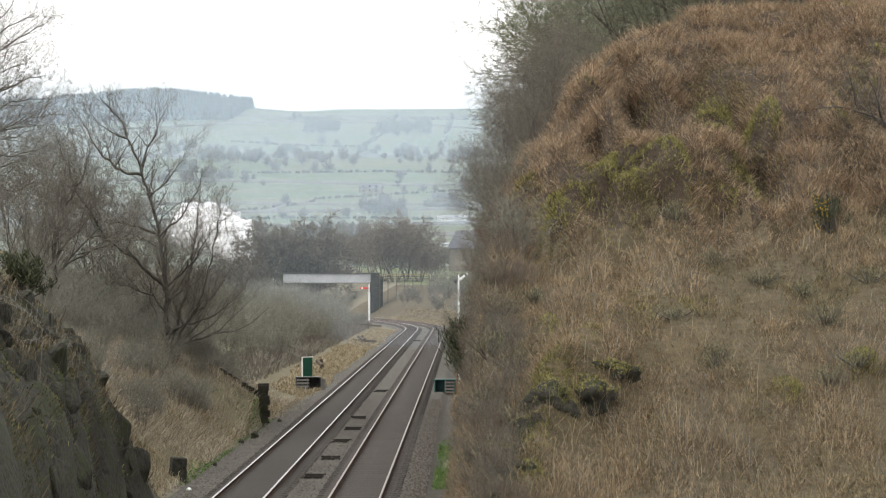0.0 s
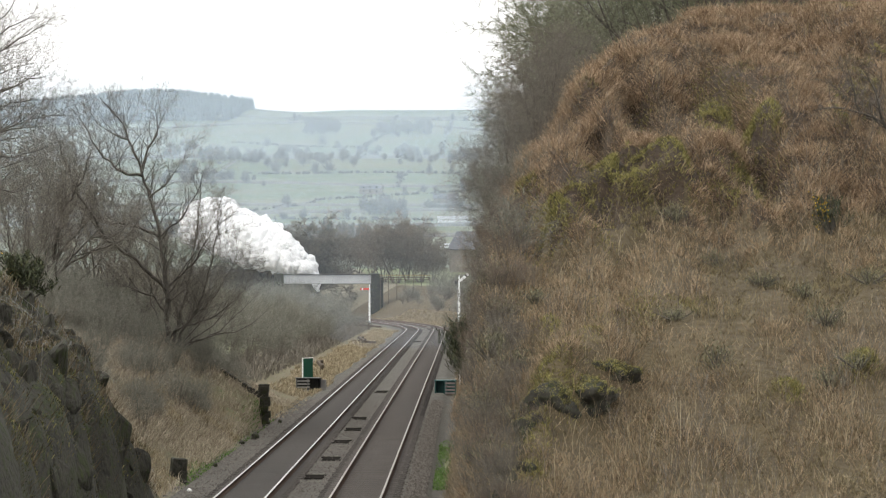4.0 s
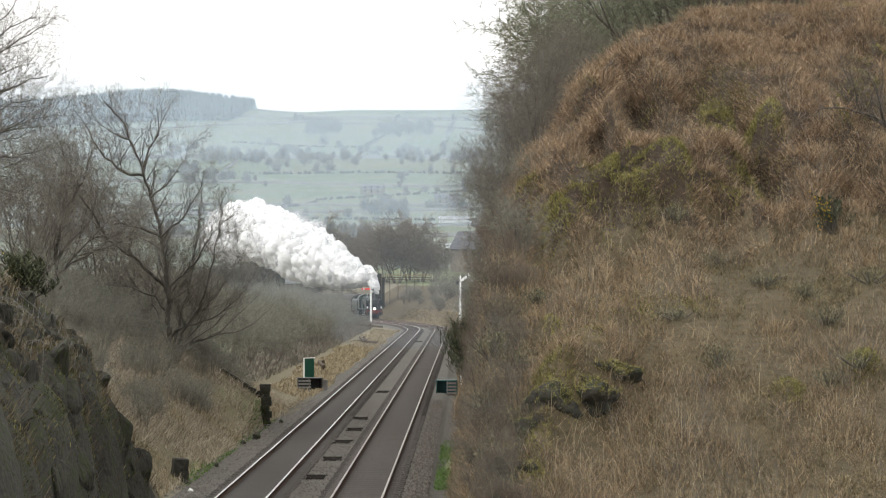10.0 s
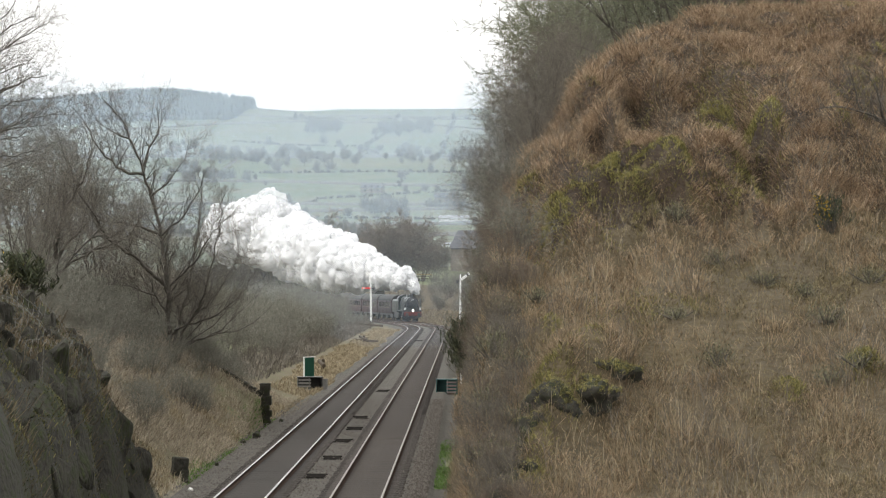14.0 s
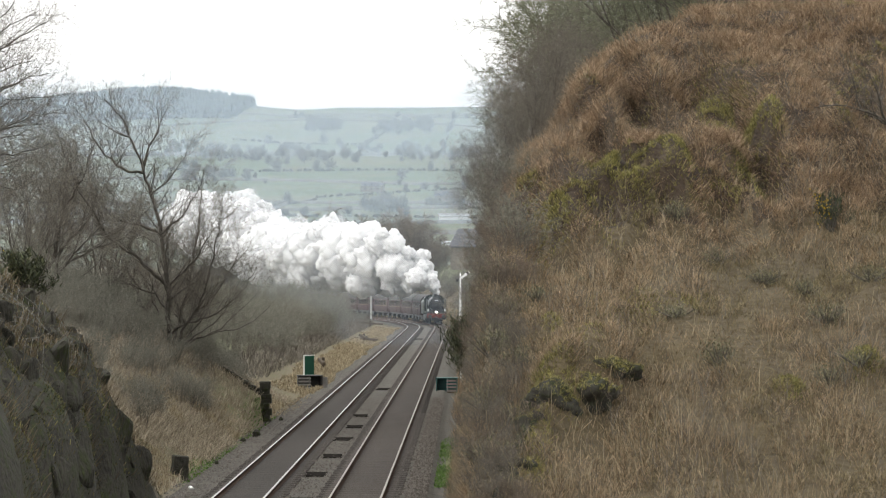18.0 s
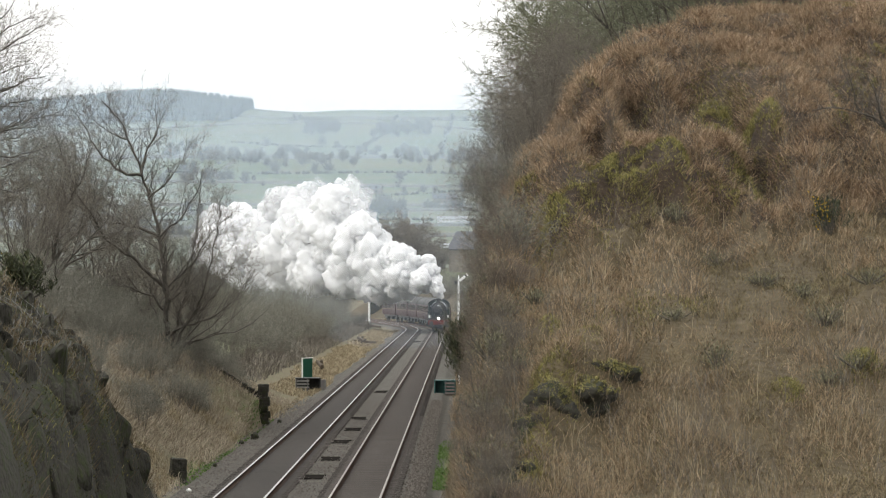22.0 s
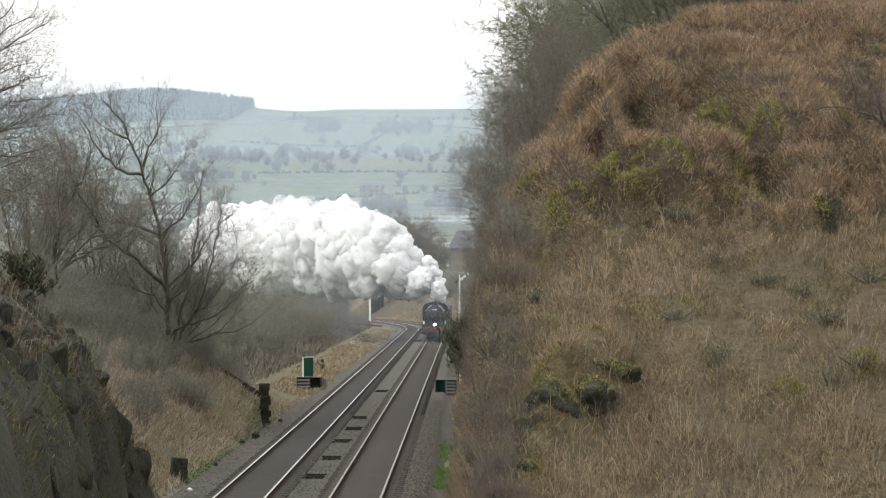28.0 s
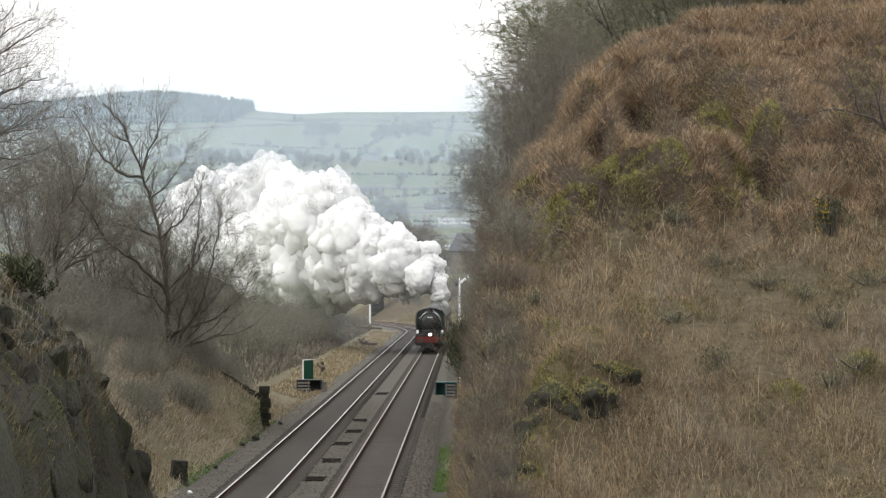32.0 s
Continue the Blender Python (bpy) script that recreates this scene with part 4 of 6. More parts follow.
def downhill(x, y):
    e = 0.3
    z = quick(x, y)
    g = np.stack([z - quick(x + e, y), z - quick(x, y + e), 0 * x], -1)
    return g / (np.linalg.norm(g, axis=1)[:, None] + 0.15)


def steep(x, y):
    e = 0.3
    z = quick(x, y)
    return np.hypot(quick(x + e, y) - z, quick(x, y + e) - z) / e


def cover(name, mat, rng, x, y, lo, hi, width, lean, bend, label, sink=0.05, follow=0.6):
    z = quick(x, y) - sink
    base = np.stack([x, y, z], -1)
    n = len(x)
    v, f = strands(rng, base, lo + (hi - lo) * rng.rand(n) ** 1.5, width * (0.6 + 0.8 * rng.rand(n)), lean, bend, downhill(x, y) * follow)
    return tagged(new(name, np_mesh(name, v, f, mat)), label, "grass", kind="stuff")


def clumped(rng, n, x0, x1, y0, y1, size, share):
    """Points over a stretch of the plan, more of them where a patchy noise is high."""
    x, y = x0 + (x1 - x0) * rng.rand(n * 2), y0 + (y1 - y0) * rng.rand(n * 2)
    p = step(fbm(x * 1.5, y * 0.25, size, 3), -0.35 + share, 0.25 + share)
    keep = rng.rand(n * 2) < (0.15 + p) * np.clip(0.35 + 0.4 * steep(x, y), 0, 1.6)
    return x[keep][:n], y[keep][:n]


def height_over_rail(x, y):
    return quick(x, y) - rail_z(y)


def zone_of(x, y):
    """0 stems, 1 bracken, 2 moss, over the knoll."""
    h = height_over_rail(x, y)
    z = np.where(h > 8.6 + 5.0 * fbm(x, y * 0.3, 4.0, 3) + 0.25 * np.clip(x - 8, 0, 9), 1, 0)
    patch = fbm(x + 31, y * 0.3 + 7, 2.2, 3)
    near = np.zeros_like(x)
    for bx, by, rx, ry, up in LEDGES:
        near = np.maximum(near, np.exp(-((x - bx) / (rx * 1.1)) ** 2 - ((y - by) / (ry * 1.1)) ** 2))
    grain = LATTICE[(np.abs(x) * 977).astype(int) % 256, (y * 811).astype(int) % 256]
    z = np.where((z == 1) & (grain > 0.6), 0, z)
    near = np.maximum(near, 0.55 * hollow(x, y - 1.3) * step(h, 6, 9))
    return np.where(1.0 * near + 0.9 * patch + 0.55 * (grain - 0.5) > 0.62, 2, z)


def build_bank_cover():
    rng = np.random.RandomState(3)
    n = 520000
    x, y = -0.5 + 17 * rng.rand(n * 3), 100 + 75 * rng.rand(n * 3)
    x, y = x[x < 0.6 + 0.094 * y], y[x < 0.6 + 0.094 * y]
    keep = (rng.rand(len(x)) < np.clip(0.14 + 0.17 * steep(x, y), 0, 1) * (0.35 + 1.3 * step(fbm(x, y * 0.4, 0.8, 2), -0.3, 0.3)))
    x, y = x[keep], y[keep]
    bare = hollow(x, y) * 0.95 * step(height_over_rail(x, y), 5.5, 9.5)
    keep = rng.rand(len(x)) > np.maximum(bare * 0.8, 0.25 * step(height_over_rail(x, y), 7, 10))
    x, y = x[keep], y[keep]
    zone = zone_of(x, y)
    zone = np.where((zone == 0) & (fbm(x + 60, y * 0.35, 2.6, 4) + 0.3 * (rng.rand(len(x)) - 0.5) > 0.27), 3, zone)
    for k, name, mat, lo, hi, w, lean, bend, label in (
        (0, "tall_dead_stems", STEM, 0.15, 0.75, 0.0055, 1.1, 1.0, "tangled brown dead grass and willowherb stems"),
        (1, "dead_bracken", BRACKEN, 0.25, 0.75, 0.0065, 2.3, 1.6, "flattened rust-brown dead bracken on the knoll"),
        (3, "dull_dead_stems", DULL_STEM, 0.12, 0.55, 0.006, 1.2, 1.2, "dull olive-brown dead grass and old stems"),
        (2, "mossy_grass", MOSS, 0.06, 0.30, 0.011, 1.2, 1.2, "yellow-green mossy grass patches on the bank"),
    ):
        q = zone == k
        xx, yy = x[q], y[q]
        if k == 2:
            xx, yy = np.concatenate([xx + rng.normal(size=len(xx)) * 0.12 for _ in range(4)]), np.concatenate([yy + rng.normal(size=len(yy)) * 0.3 for _ in range(4)])
        cover(name, mat, rng, xx, yy, lo, hi, w, lean, bend, label, follow=1.1 if k == 1 else 0.4)
    # draped tussocks of bracken that stand over dark gaps
    cx, cy = 1.4 + 14.6 * rng.rand(2600), 126 + 44 * rng.rand(2600)
    hi = height_over_rail(cx, cy)
    q = (hi > 8.2) & (cx < 0.3 + 0.094 * cy) & (rng.rand(2600) < 0.16) & (hollow(cx, cy) < 0.5) & (zone_of(cx, cy) != 2)
    cx, cy = cx[q], cy[q]
    k = 230
    tx, ty = np.repeat(cx, k) + 0.28 * rng.normal(size=k * len(cx)), np.repeat(cy, k) + 0.35 * rng.normal(size=k * len(cx))
    q = (tx > -1.0) & (tx < 18.5) & (ty < 181)
    cover("draped_bracken", BRACKEN, rng, tx[q], ty[q], 0.35, 1.0, 0.006, 1.6, 1.7, "draped rust-brown bracken fronds over the knoll", sink=-0.12, follow=0.9)
    # short thatch between the stems
    q = (zone != 2) & (rng.rand(len(x)) < 0.45)
    cover("grass_thatch", THATCH, rng, x[q] + rng.normal(size=q.sum()) * 0.1, y[q] + rng.normal(size=q.sum()) * 0.1, 0.12, 0.42, 0.010, 1.3, 1.2, "matted dull brown grass thatch", follow=0.2)
    # taller pale stems standing out of it
    q = (zone == 0) & (rng.rand(len(x)) < 0.025 + 0.045 * (height_over_rail(x, y) < 3.5))
    cover("standing_stems", STRAW, rng, x[q], y[q], 0.5, 1.35, 0.0055, 0.28, 0.35, "tall pale standing dead stems", follow=0.2)
    q = ((zone == 0) | (zone == 3)) & (rng.rand(len(x)) < 0.015 + 0.07 * step(fbm(x + 11, y * 0.3, 2.4, 2), 0.0, 0.3))
    cover("briar_stems", TWIG, rng, x[q], y[q], 0.5, 1.5, 0.0065, 0.4, 0.5, "dark arching briar stems", follow=0.2)
    # bleached mat in the near corner
    x, y = 8.6 + 2.2 * rng.rand(2500), 104.5 + 3.2 * rng.rand(2500)
    cover("bleached_mat", STRAW, rng, x, y, 0.1, 0.35, 0.009, 1.3, 1.2, "bleached flattened grass along a worn path")
    # far flank of the cutting
    x, y = clumped(rng, 40000, -0.7, 9, 185, 330, 5.0, 0.0)
    cover("flank_grass", STEM, rng, x, y, 0.3, 1.0, 0.014, 0.4, 0.6, "brown rough grass down the cutting side")
    # west slope
    x, y = clumped(rng, 90000, -19, -9.4, 135, 245, 3.0, 0.0)
    q = fbm(x, y * 0.2, 2.0, 3) < 0.18
    cover("west_slope_grass", SLOPE_STEM, rng, x[q], y[q], 0.2, 0.75, 0.009, 0.9, 0.9, "dead brown grass over the west slope", follow=0.25)
    cover("west_slope_thatch", SLOPE_STEM, rng, x[q] + 0.1, y[q] + 0.2, 0.15, 0.6, 0.010, 1.1, 0.9, "dull matted grass over the west slope", follow=0.1)
    cover("west_slope_straw", STRAW, rng, x[~q], y[~q], 0.15, 0.5, 0.012, 0.5, 0.9, "bleached grass tufts on the west slope")
    x, y = clumped(rng, 9000, -17, -9.4, 100, 138, 0.9, 0.1)
    cover("rock_hanging_grass", THATCH, rng, x, y, 0.2, 0.9, 0.009, 0.9, 1.6, "dead brown grass and roots hanging down the rock", follow=1.2)
    x, y = clumped(rng, 42000, -14, -9.2, 100, 138, 0.8, 0.12)
    cover("rock_moss", ROCK_MOSS, rng, x, y, 0.03, 0.14, 0.013, 1.2, 1.2, "dark green moss over the rock face", sink=0.02)
    x, y = clumped(rng, 7000, -17, -9.3, 100, 138, 1.2, 0.15)
    cover("ledge_grass", MOSS, rng, x, y, 0.08, 0.3, 0.010, 0.9, 1.4, "mossy grass hanging from the rock ledges")
    x, y = clumped(rng, 26000, -17, -10.6, 110, 152, 2.2, -0.1)
    cover("rock_top_grass", THATCH, rng, x, y, 0.15, 0.6, 0.011, 0.6, 1.0, "dead grass along the top of the rock")
    # toe of the slopes and the verge
    x, y = clumped(rng, 9000, -9.9, -8.95, 146, 215, 3.5, 0.1)
    cover("cess_grass", GREEN, rng, x, y, 0.04, 0.16, 0.02, 0.6, 0.9, "short green grass beside the ballast")
    x, y = clumped(rng, 12000, -1.1, -0.2, 146, 190, 6.0, 0.0)
    cover("toe_grass", GREEN, rng, x, y, 0.05, 0.22, 0.02, 0.6, 0.9, "fresh green grass at the foot of the bank")
    y = 255 + 310 * rng.rand(26000)
    x = shift(y) - 8.7 - 0.5 * fbm(y, 0 * y, 9.0, 3) - 2.6 * rng.rand(26000) ** 1.1
    cover("verge_straw", STRAW, rng, x, y, 0.12, 0.5, 0.03, 0.6, 0.9, "straw-coloured grass along the lineside verge")
    y = 215 + 85 * rng.rand(6000)
    x = -8.5 - 1.0 * rng.rand(6000) ** 0.6
    cover("cess_straw", STRAW, rng, x, y, 0.04, 0.2, 0.014, 0.8, 0.9, "sparse straw tufts along the ballast edge")
    y = 250 + 350 * rng.rand(16000)
    x = shift(y) - 11.8 - 3.2 * rng.rand(16000)
    cover("thicket_foot_grass", TWIG, rng, x, y, 0.3, 1.0, 0.016, 0.5, 0.7, "tall dull grass at the foot of the thicket")
    y = 560 + 170 * rng.rand(26000)
    x = shift(y) + 0.2 + 5.5 * rng.rand(26000) ** 1.4
    cover("curve_bank_grass", STRAW, rng, x, y, 0.2, 0.7, 0.03, 0.5, 0.8, "straw-coloured grass on the bank outside the curve")


build_bank_cover()


def tubes(segs, sides=4):
    """Tapered tubes from rows of two ends and two radii."""
    s = np.array(segs, float)
    a, b, ra, rb = s[:, 0:3], s[:, 3:6], s[:, 6], s[:, 7]
    d = b - a
    d /= np.linalg.norm(d, axis=1)[:, None] + 1e-9
    ref = np.where(np.abs(d[:, 2:3]) < 0.9, [[0, 0, 1.0]], [[1.0, 0, 0]])
    p = np.cross(d, ref)
    p /= np.linalg.norm(p, axis=1)[:, None]
    q = np.cross(d, p)
    ang = 2 * np.pi * np.arange(sides) / sides
    ring = np.cos(ang)[None, :, None] * p[:, None] + np.sin(ang)[None, :, None] * q[:, None]
    v = np.concatenate([a[:, None] + ring * ra[:, None, None], b[:, None] + ring * rb[:, None, None]], 1).reshape(-1, 3)
    i = np.arange(len(s))[:, None] * 2 * sides
    f = np.concatenate([i + [[k, (k + 1) % sides, sides + (k + 1) % sides, sides + k]] for k in range(sides)])
    return v, f


def grow(rng, segs, p, d, length, r, level, plan):
    """One branch and its side branches; plan gives count, ratio of length, spread and lift by level."""
    count, ratio, spread_, lift = plan[level]
    n = 5 if level == 0 else (4 if level == 1 else 3)
    pts = [p]
    for i in range(n):
        d = d + rng.normal(size=3) * (0.10 + 0.07 * level) + np.array([0, 0, lift])
        d = d / np.linalg.norm(d)
        q = p + d * length / n
        r1 = r * (1 - 0.72 * (i + 1) / n)
        r0 = r * (1 - 0.72 * i / n)
        segs[min(level, 2)].append((*p, *q, r0, r1))
        p = q
        pts.append((p, d, r1))
    if level + 2 < len(plan):
        for i in range(count):
            u = 0.22 + 0.78 * (i + rng.rand()) / count
            k = min(n - 1, int(u * n))
            base, bd, br = pts[k + 1]
            w = rng.normal(size=3)
            w -= bd * w.dot(bd)
            w /= np.linalg.norm(w) + 1e-9
            nd = bd * (1 - spread_ * 0.6) + w * spread_
            nd /= np.linalg.norm(nd)
            grow(rng, segs, base, nd, length * ratio * (0.65 + 0.6 * rng.rand()) * (1.15 - 0.5 * u), max(plan[-1][0] * 0.001, br * 0.62), level + 1, plan)


def tree_meshes(seed, height, r, plan, lean=(0, 0), stems=1, bark=None, twig=None, splay=0.3):
    rng = np.random.RandomState(seed)
    segs = [[], [], []]
    for k in range(stems):
        a = rng.rand() * 6.3
        d = np.array([lean[0] + (splay * math.cos(a) if stems > 1 else 0), lean[1] + (splay * math.sin(a) if stems > 1 else 0), 1.0])
        grow(rng, segs, np.array([0.25 * math.cos(a), 0.25 * math.sin(a), -0.3]) * (stems > 1) + np.array([0, 0, -0.3]) * (stems == 1), d / np.linalg.norm(d), height * (0.55 + 0.2 * rng.rand()), r * (0.7 + 0.5 * rng.rand()), 0, plan)
    v, f = tubes(segs[0], 7)
    trunk = np_mesh("trunk", v, f, bark or BARK, smooth=True)
    v1, f1 = tubes(segs[1], 4)
    v2, f2 = tubes(segs[2], 4)
    k = np.concatenate([np.zeros(len(f1)), np.ones(len(f2))])
    crown = np_mesh("crown", np.concatenate([v1, v2]), np.concatenate([f1, f2 + len(v1)]), [bark or BARK, twig or TWIG], k)
    return trunk, crown


def plant(name, meshes, m, label, category, group):
    t = thing(name, m, label, category, group)
    for n, me in zip(("trunk", "crown"), meshes):
        part(n, me, None, t)
    return t


# the last row's first number: the thinnest twig, in millimetres
AIRY = [(10, 0.62, 0.55, 0.06), (8, 0.52, 0.6, 0.04), (5, 0.5, 0.65, 0.02), (4, 0.5, 0.6, 0.0), (0, 0, 0, 0), (8,)]
FAR = [(14, 0.6, 0.66, 0.05), (10, 0.55, 0.64, 0.04), (8, 0.55, 0.65, 0.0), (0, 0, 0, 0), (46,)]
FINE_FAR = [(13, 0.55, 0.6, 0.06), (9, 0.5, 0.62, 0.05), (6, 0.5, 0.6, 0.0), (0, 0, 0, 0), (24,)]
WOODY = [(13, 0.58, 0.62, 0.05), (10, 0.52, 0.62, 0.03), (8, 0.5, 0.65, 0.0), (0, 0, 0, 0), (12,)]
BUSHY = [(8, 0.55, 0.6, 0.07), (7, 0.5, 0.6, 0.04), (0, 0, 0, 0), (11,)]
NEAR_BUSHY = [(8, 0.55, 0.6, 0.07), (6, 0.5, 0.6, 0.04), (3, 0.5, 0.6, 0.0), (0, 0, 0, 0), (5,)]

ASH = [tree_meshes(100 + i, 11.0, 0.085, AIRY, stems=4, splay=0.32) for i in range(3)]
ROUND = [tree_meshes(150 + i, 9.5, 0.1, FINE_FAR, stems=7, splay=0.42, bark=TWIG, twig=TAN_TWIG) for i in range(2)]
FAR_OAK = [tree_meshes(130 + i, 11.5, 0.2, FAR, stems=3, splay=0.4) for i in range(3)]
SCRUB = [tree_meshes(140 + i, 5.5, 0.04, BUSHY, stems=14, splay=0.4, bark=TWIG, twig=SCRUB_TWIG) for i in range(3)]
WOODS = [tree_meshes(170 + i, 12.0, 0.09, WOODY, stems=3, splay=0.3, twig=DARK_TWIG) for i in range(3)]
RUSSET = [tree_meshes(160 + i, 3.0, 0.018, NEAR_BUSHY, stems=9, splay=0.5, twig=RED_TWIG) for i in range(2)]


EDGE = [tree_meshes(164 + i, 3.0, 0.02, NEAR_BUSHY, stems=9, splay=0.5, twig=TWIG) for i in range(2)]
SAPLING = [tree_meshes(194 + i, 3.2, 0.014, NEAR_BUSHY, stems=1, twig=RED_TWIG) for i in range(3)]


def put(kind, name, x, y, size, turn, label, category, group, sink=0.1):
    m = Matrix.Translation((x, y, float(ground(x, y)) - sink)) @ Matrix.Rotation(radians(turn), 4, "Z") @ Matrix.Diagonal((size, size, size, 1))
    return plant(name, kind, m, label, category, group)


# trees on the west slope: across, along, size, turn
for i, (x, y, s, a) in enumerate([(-18.3, 188, 0.78, 250), (-19.9, 205, 0.85, 310), (-18.3, 226, 0.72, 200), (-21.5, 190, 0.85, 45), (-22.4, 235, 0.9, 100), (-16.0, 232, 0.5, 15), (-15.6, 213, 0.6, 150), (-14.0, 224, 0.5, 260), (-17.0, 210, 0.72, 20), (-12.6, 206, 0.4, 70)]):
    put(ASH[i % 3], "bare_tree", x, y, s, a, "leafless many-stemmed ash tree on the grassy cutting side", "tree", "lineside trees")


def limb_tree(x, y, z, limbs, seed, shoots, label, fan=0):
    """A spreading tree: crooked limbs (across, up), each with its own depth, and shoots that turn upwards along them."""
    rng = np.random.RandomState(seed)
    segs = [[], [], []]
    limbs = list(limbs)
    for k in range(fan):
        a, reach = radians(-62 + 124 * (k + rng.rand()) / fan), 3.5 + 2.8 * rng.rand()
        end = (0.6 * math.sin(a) + reach * math.sin(a), 0.5 + reach * (0.25 + 0.75 * math.cos(a)))
        limbs.append((0.022 + 0.02 * rng.rand(), [(0.6 * math.sin(a), 0.5), (end[0] * 0.55, end[1] * 0.42), end]))
    for k, (r, pts) in enumerate(limbs):
        p = np.array([(a, 0.0, h) for a, h in pts])
        side = rng.normal() * 0.28
        run = np.concatenate([[0], np.cumsum(np.linalg.norm(np.diff(p, axis=0), axis=1))])
        u = np.linspace(0, run[-1], int(run[-1] / 0.35) + 2)
        q = np.stack([np.interp(u, run, p[:, c]) for c in range(3)], -1)
        q[:, 1] = side * (u - u[0]) * (k > 0) + 0.15 * np.sin(u * 1.3 + k)
        q[1:-1] += rng.normal(size=(len(q) - 2, 3)) * 0.035
        rad = r * (1 - 0.8 * u / u[-1])
        for i in range(len(q) - 1):
            segs[0 if r > 0.05 else 1].append((*q[i], *q[i + 1], rad[i], rad[i + 1]))
            d = (q[i + 1] - q[i]) / np.linalg.norm(q[i + 1] - q[i])
            if u[i] > 0.15 * u[-1]:
                for _ in range(2 if r > 0.045 else int(rng.rand() < 0.6)):
                    w = rng.normal(size=3)
                    w[2] = abs(w[2])
                    w /= np.linalg.norm(w)
                    n = d * 0.55 + w * 0.85 + np.array([0, 0, 0.1])
                    grow(rng, segs, q[i], n / np.linalg.norm(n), (1.1 + 1.3 * rng.rand()) * (1 - 0.35 * u[i] / u[-1]), max(0.009, rad[i] * 0.42), 1, shoots)
    v, f = tubes(segs[0], 7)
    t = thing("bare_tree", pose(x, y, z), label, "tree", "lineside trees")
    part("trunk", np_mesh("trunk", v, f, BARK, smooth=True), None, t)
    v1, f1 = tubes(segs[1], 5)
    v2, f2 = tubes(segs[2], 3)
    k = np.concatenate([np.zeros(len(f1)), np.ones(len(f2))])
    part("crown", np_mesh("crown", np.concatenate([v1, v2]), np.concatenate([f1, f2 + len(v1)]), [BARK, TWIG], k), None, t)


SHOOTS = [(0, 0, 0, 0), (6, 0.62, 0.55, 0.04), (4, 0.55, 0.6, 0.03), (0, 0, 0, 0), (6,)]
limb_tree(-13.1, 200, 0.9, [
    (0.12, [(0, 0), (-0.15, 1.6), (-0.2, 3.1), (-0.43, 5.4), (-0.95, 7.1), (-1.28, 8.45), (-1.85, 9.7), (-2.1, 10.4), (-3.0, 11.4)]),
    (0.06, [(-1.28, 8.45), (-0.95, 9.4), (-0.5, 10.4), (-0.75, 11.1)]),
    (0.07, [(-1.2, 8.1), (-1.95, 8.15), (-3.0, 9.0), (-4.0, 10.7), (-4.4, 11.1)]),
    (0.07, [(-0.43, 5.4), (-1.5, 5.85), (-3.0, 6.0), (-4.5, 7.0), (-6.0, 6.8)]),
    (0.08, [(-0.2, 3.1), (-1.5, 4.4), (-2.75, 5.3), (-3.75, 7.1), (-4.25, 8.3), (-4.75, 9.9)]),
    (0.07, [(0, 0.2), (0.75, 3.3), (1.1, 5.8), (1.25, 8.0)]),
    (0.06, [(0, 0.2), (1.5, 2.8), (2.0, 5.0), (2.4, 7.2)]),
    (0.04, [(0.3, 0.6), (2.0, 1.0), (3.25, 1.3), (4.25, 2.2)]),
    (0.05, [(0, 1.0), (1.8, 2.6), (2.6, 3.8), (3.0, 4.8)]),
    (0.05, [(-0.1, 1.8), (-0.75, 2.8), (-2.5, 3.3), (-4.0, 3.0)]),
    (0.05, [(-0.95, 7.1), (0.0, 8.0), (0.6, 9.0), (0.7, 9.8)]),
    (0.05, [(-0.43, 5.4), (0.6, 6.3), (1.3, 7.4), (1.6, 8.3)]),
    (0.046, [(-1.85, 9.7), (-2.6, 9.9), (-3.4, 10.6)]),
    (0.05, [(-0.2, 3.1), (1.0, 4.2), (1.9, 5.6), (2.9, 6.4)]),
    (0.05, [(-3.0, 6.0), (-3.6, 7.6), (-3.9, 8.9)]),
    (0.05, [(0.1, 1.2), (2.2, 2.0), (3.4, 3.2), (3.8, 4.0)]),
], 7, SHOOTS, "wide leafless tree with dark crooked spreading limbs", 9)
limb_tree(-18.4, 196, 3.0, [
    (0.12, [(0, 0), (0.4, 2.2), (0.9, 4.4), (1.0, 6.6)]),
    (0.06, [(0.4, 2.2), (1.6, 3.6), (2.6, 5.6), (3.1, 7.0)]),
    (0.06, [(0.9, 4.4), (1.9, 5.8), (2.2, 7.2)]),
    (0.06, [(0.3, 1.6), (2.0, 2.6), (3.6, 3.2), (4.6, 4.4)]),
], 8, SHOOTS, "leafless tree with crooked limbs over the rock top", 4)
HANGING = [(0, 0, 0, 0), (6, 0.6, 0.6, -0.01), (4, 0.55, 0.65, -0.02), (0, 0, 0, 0), (4,)]
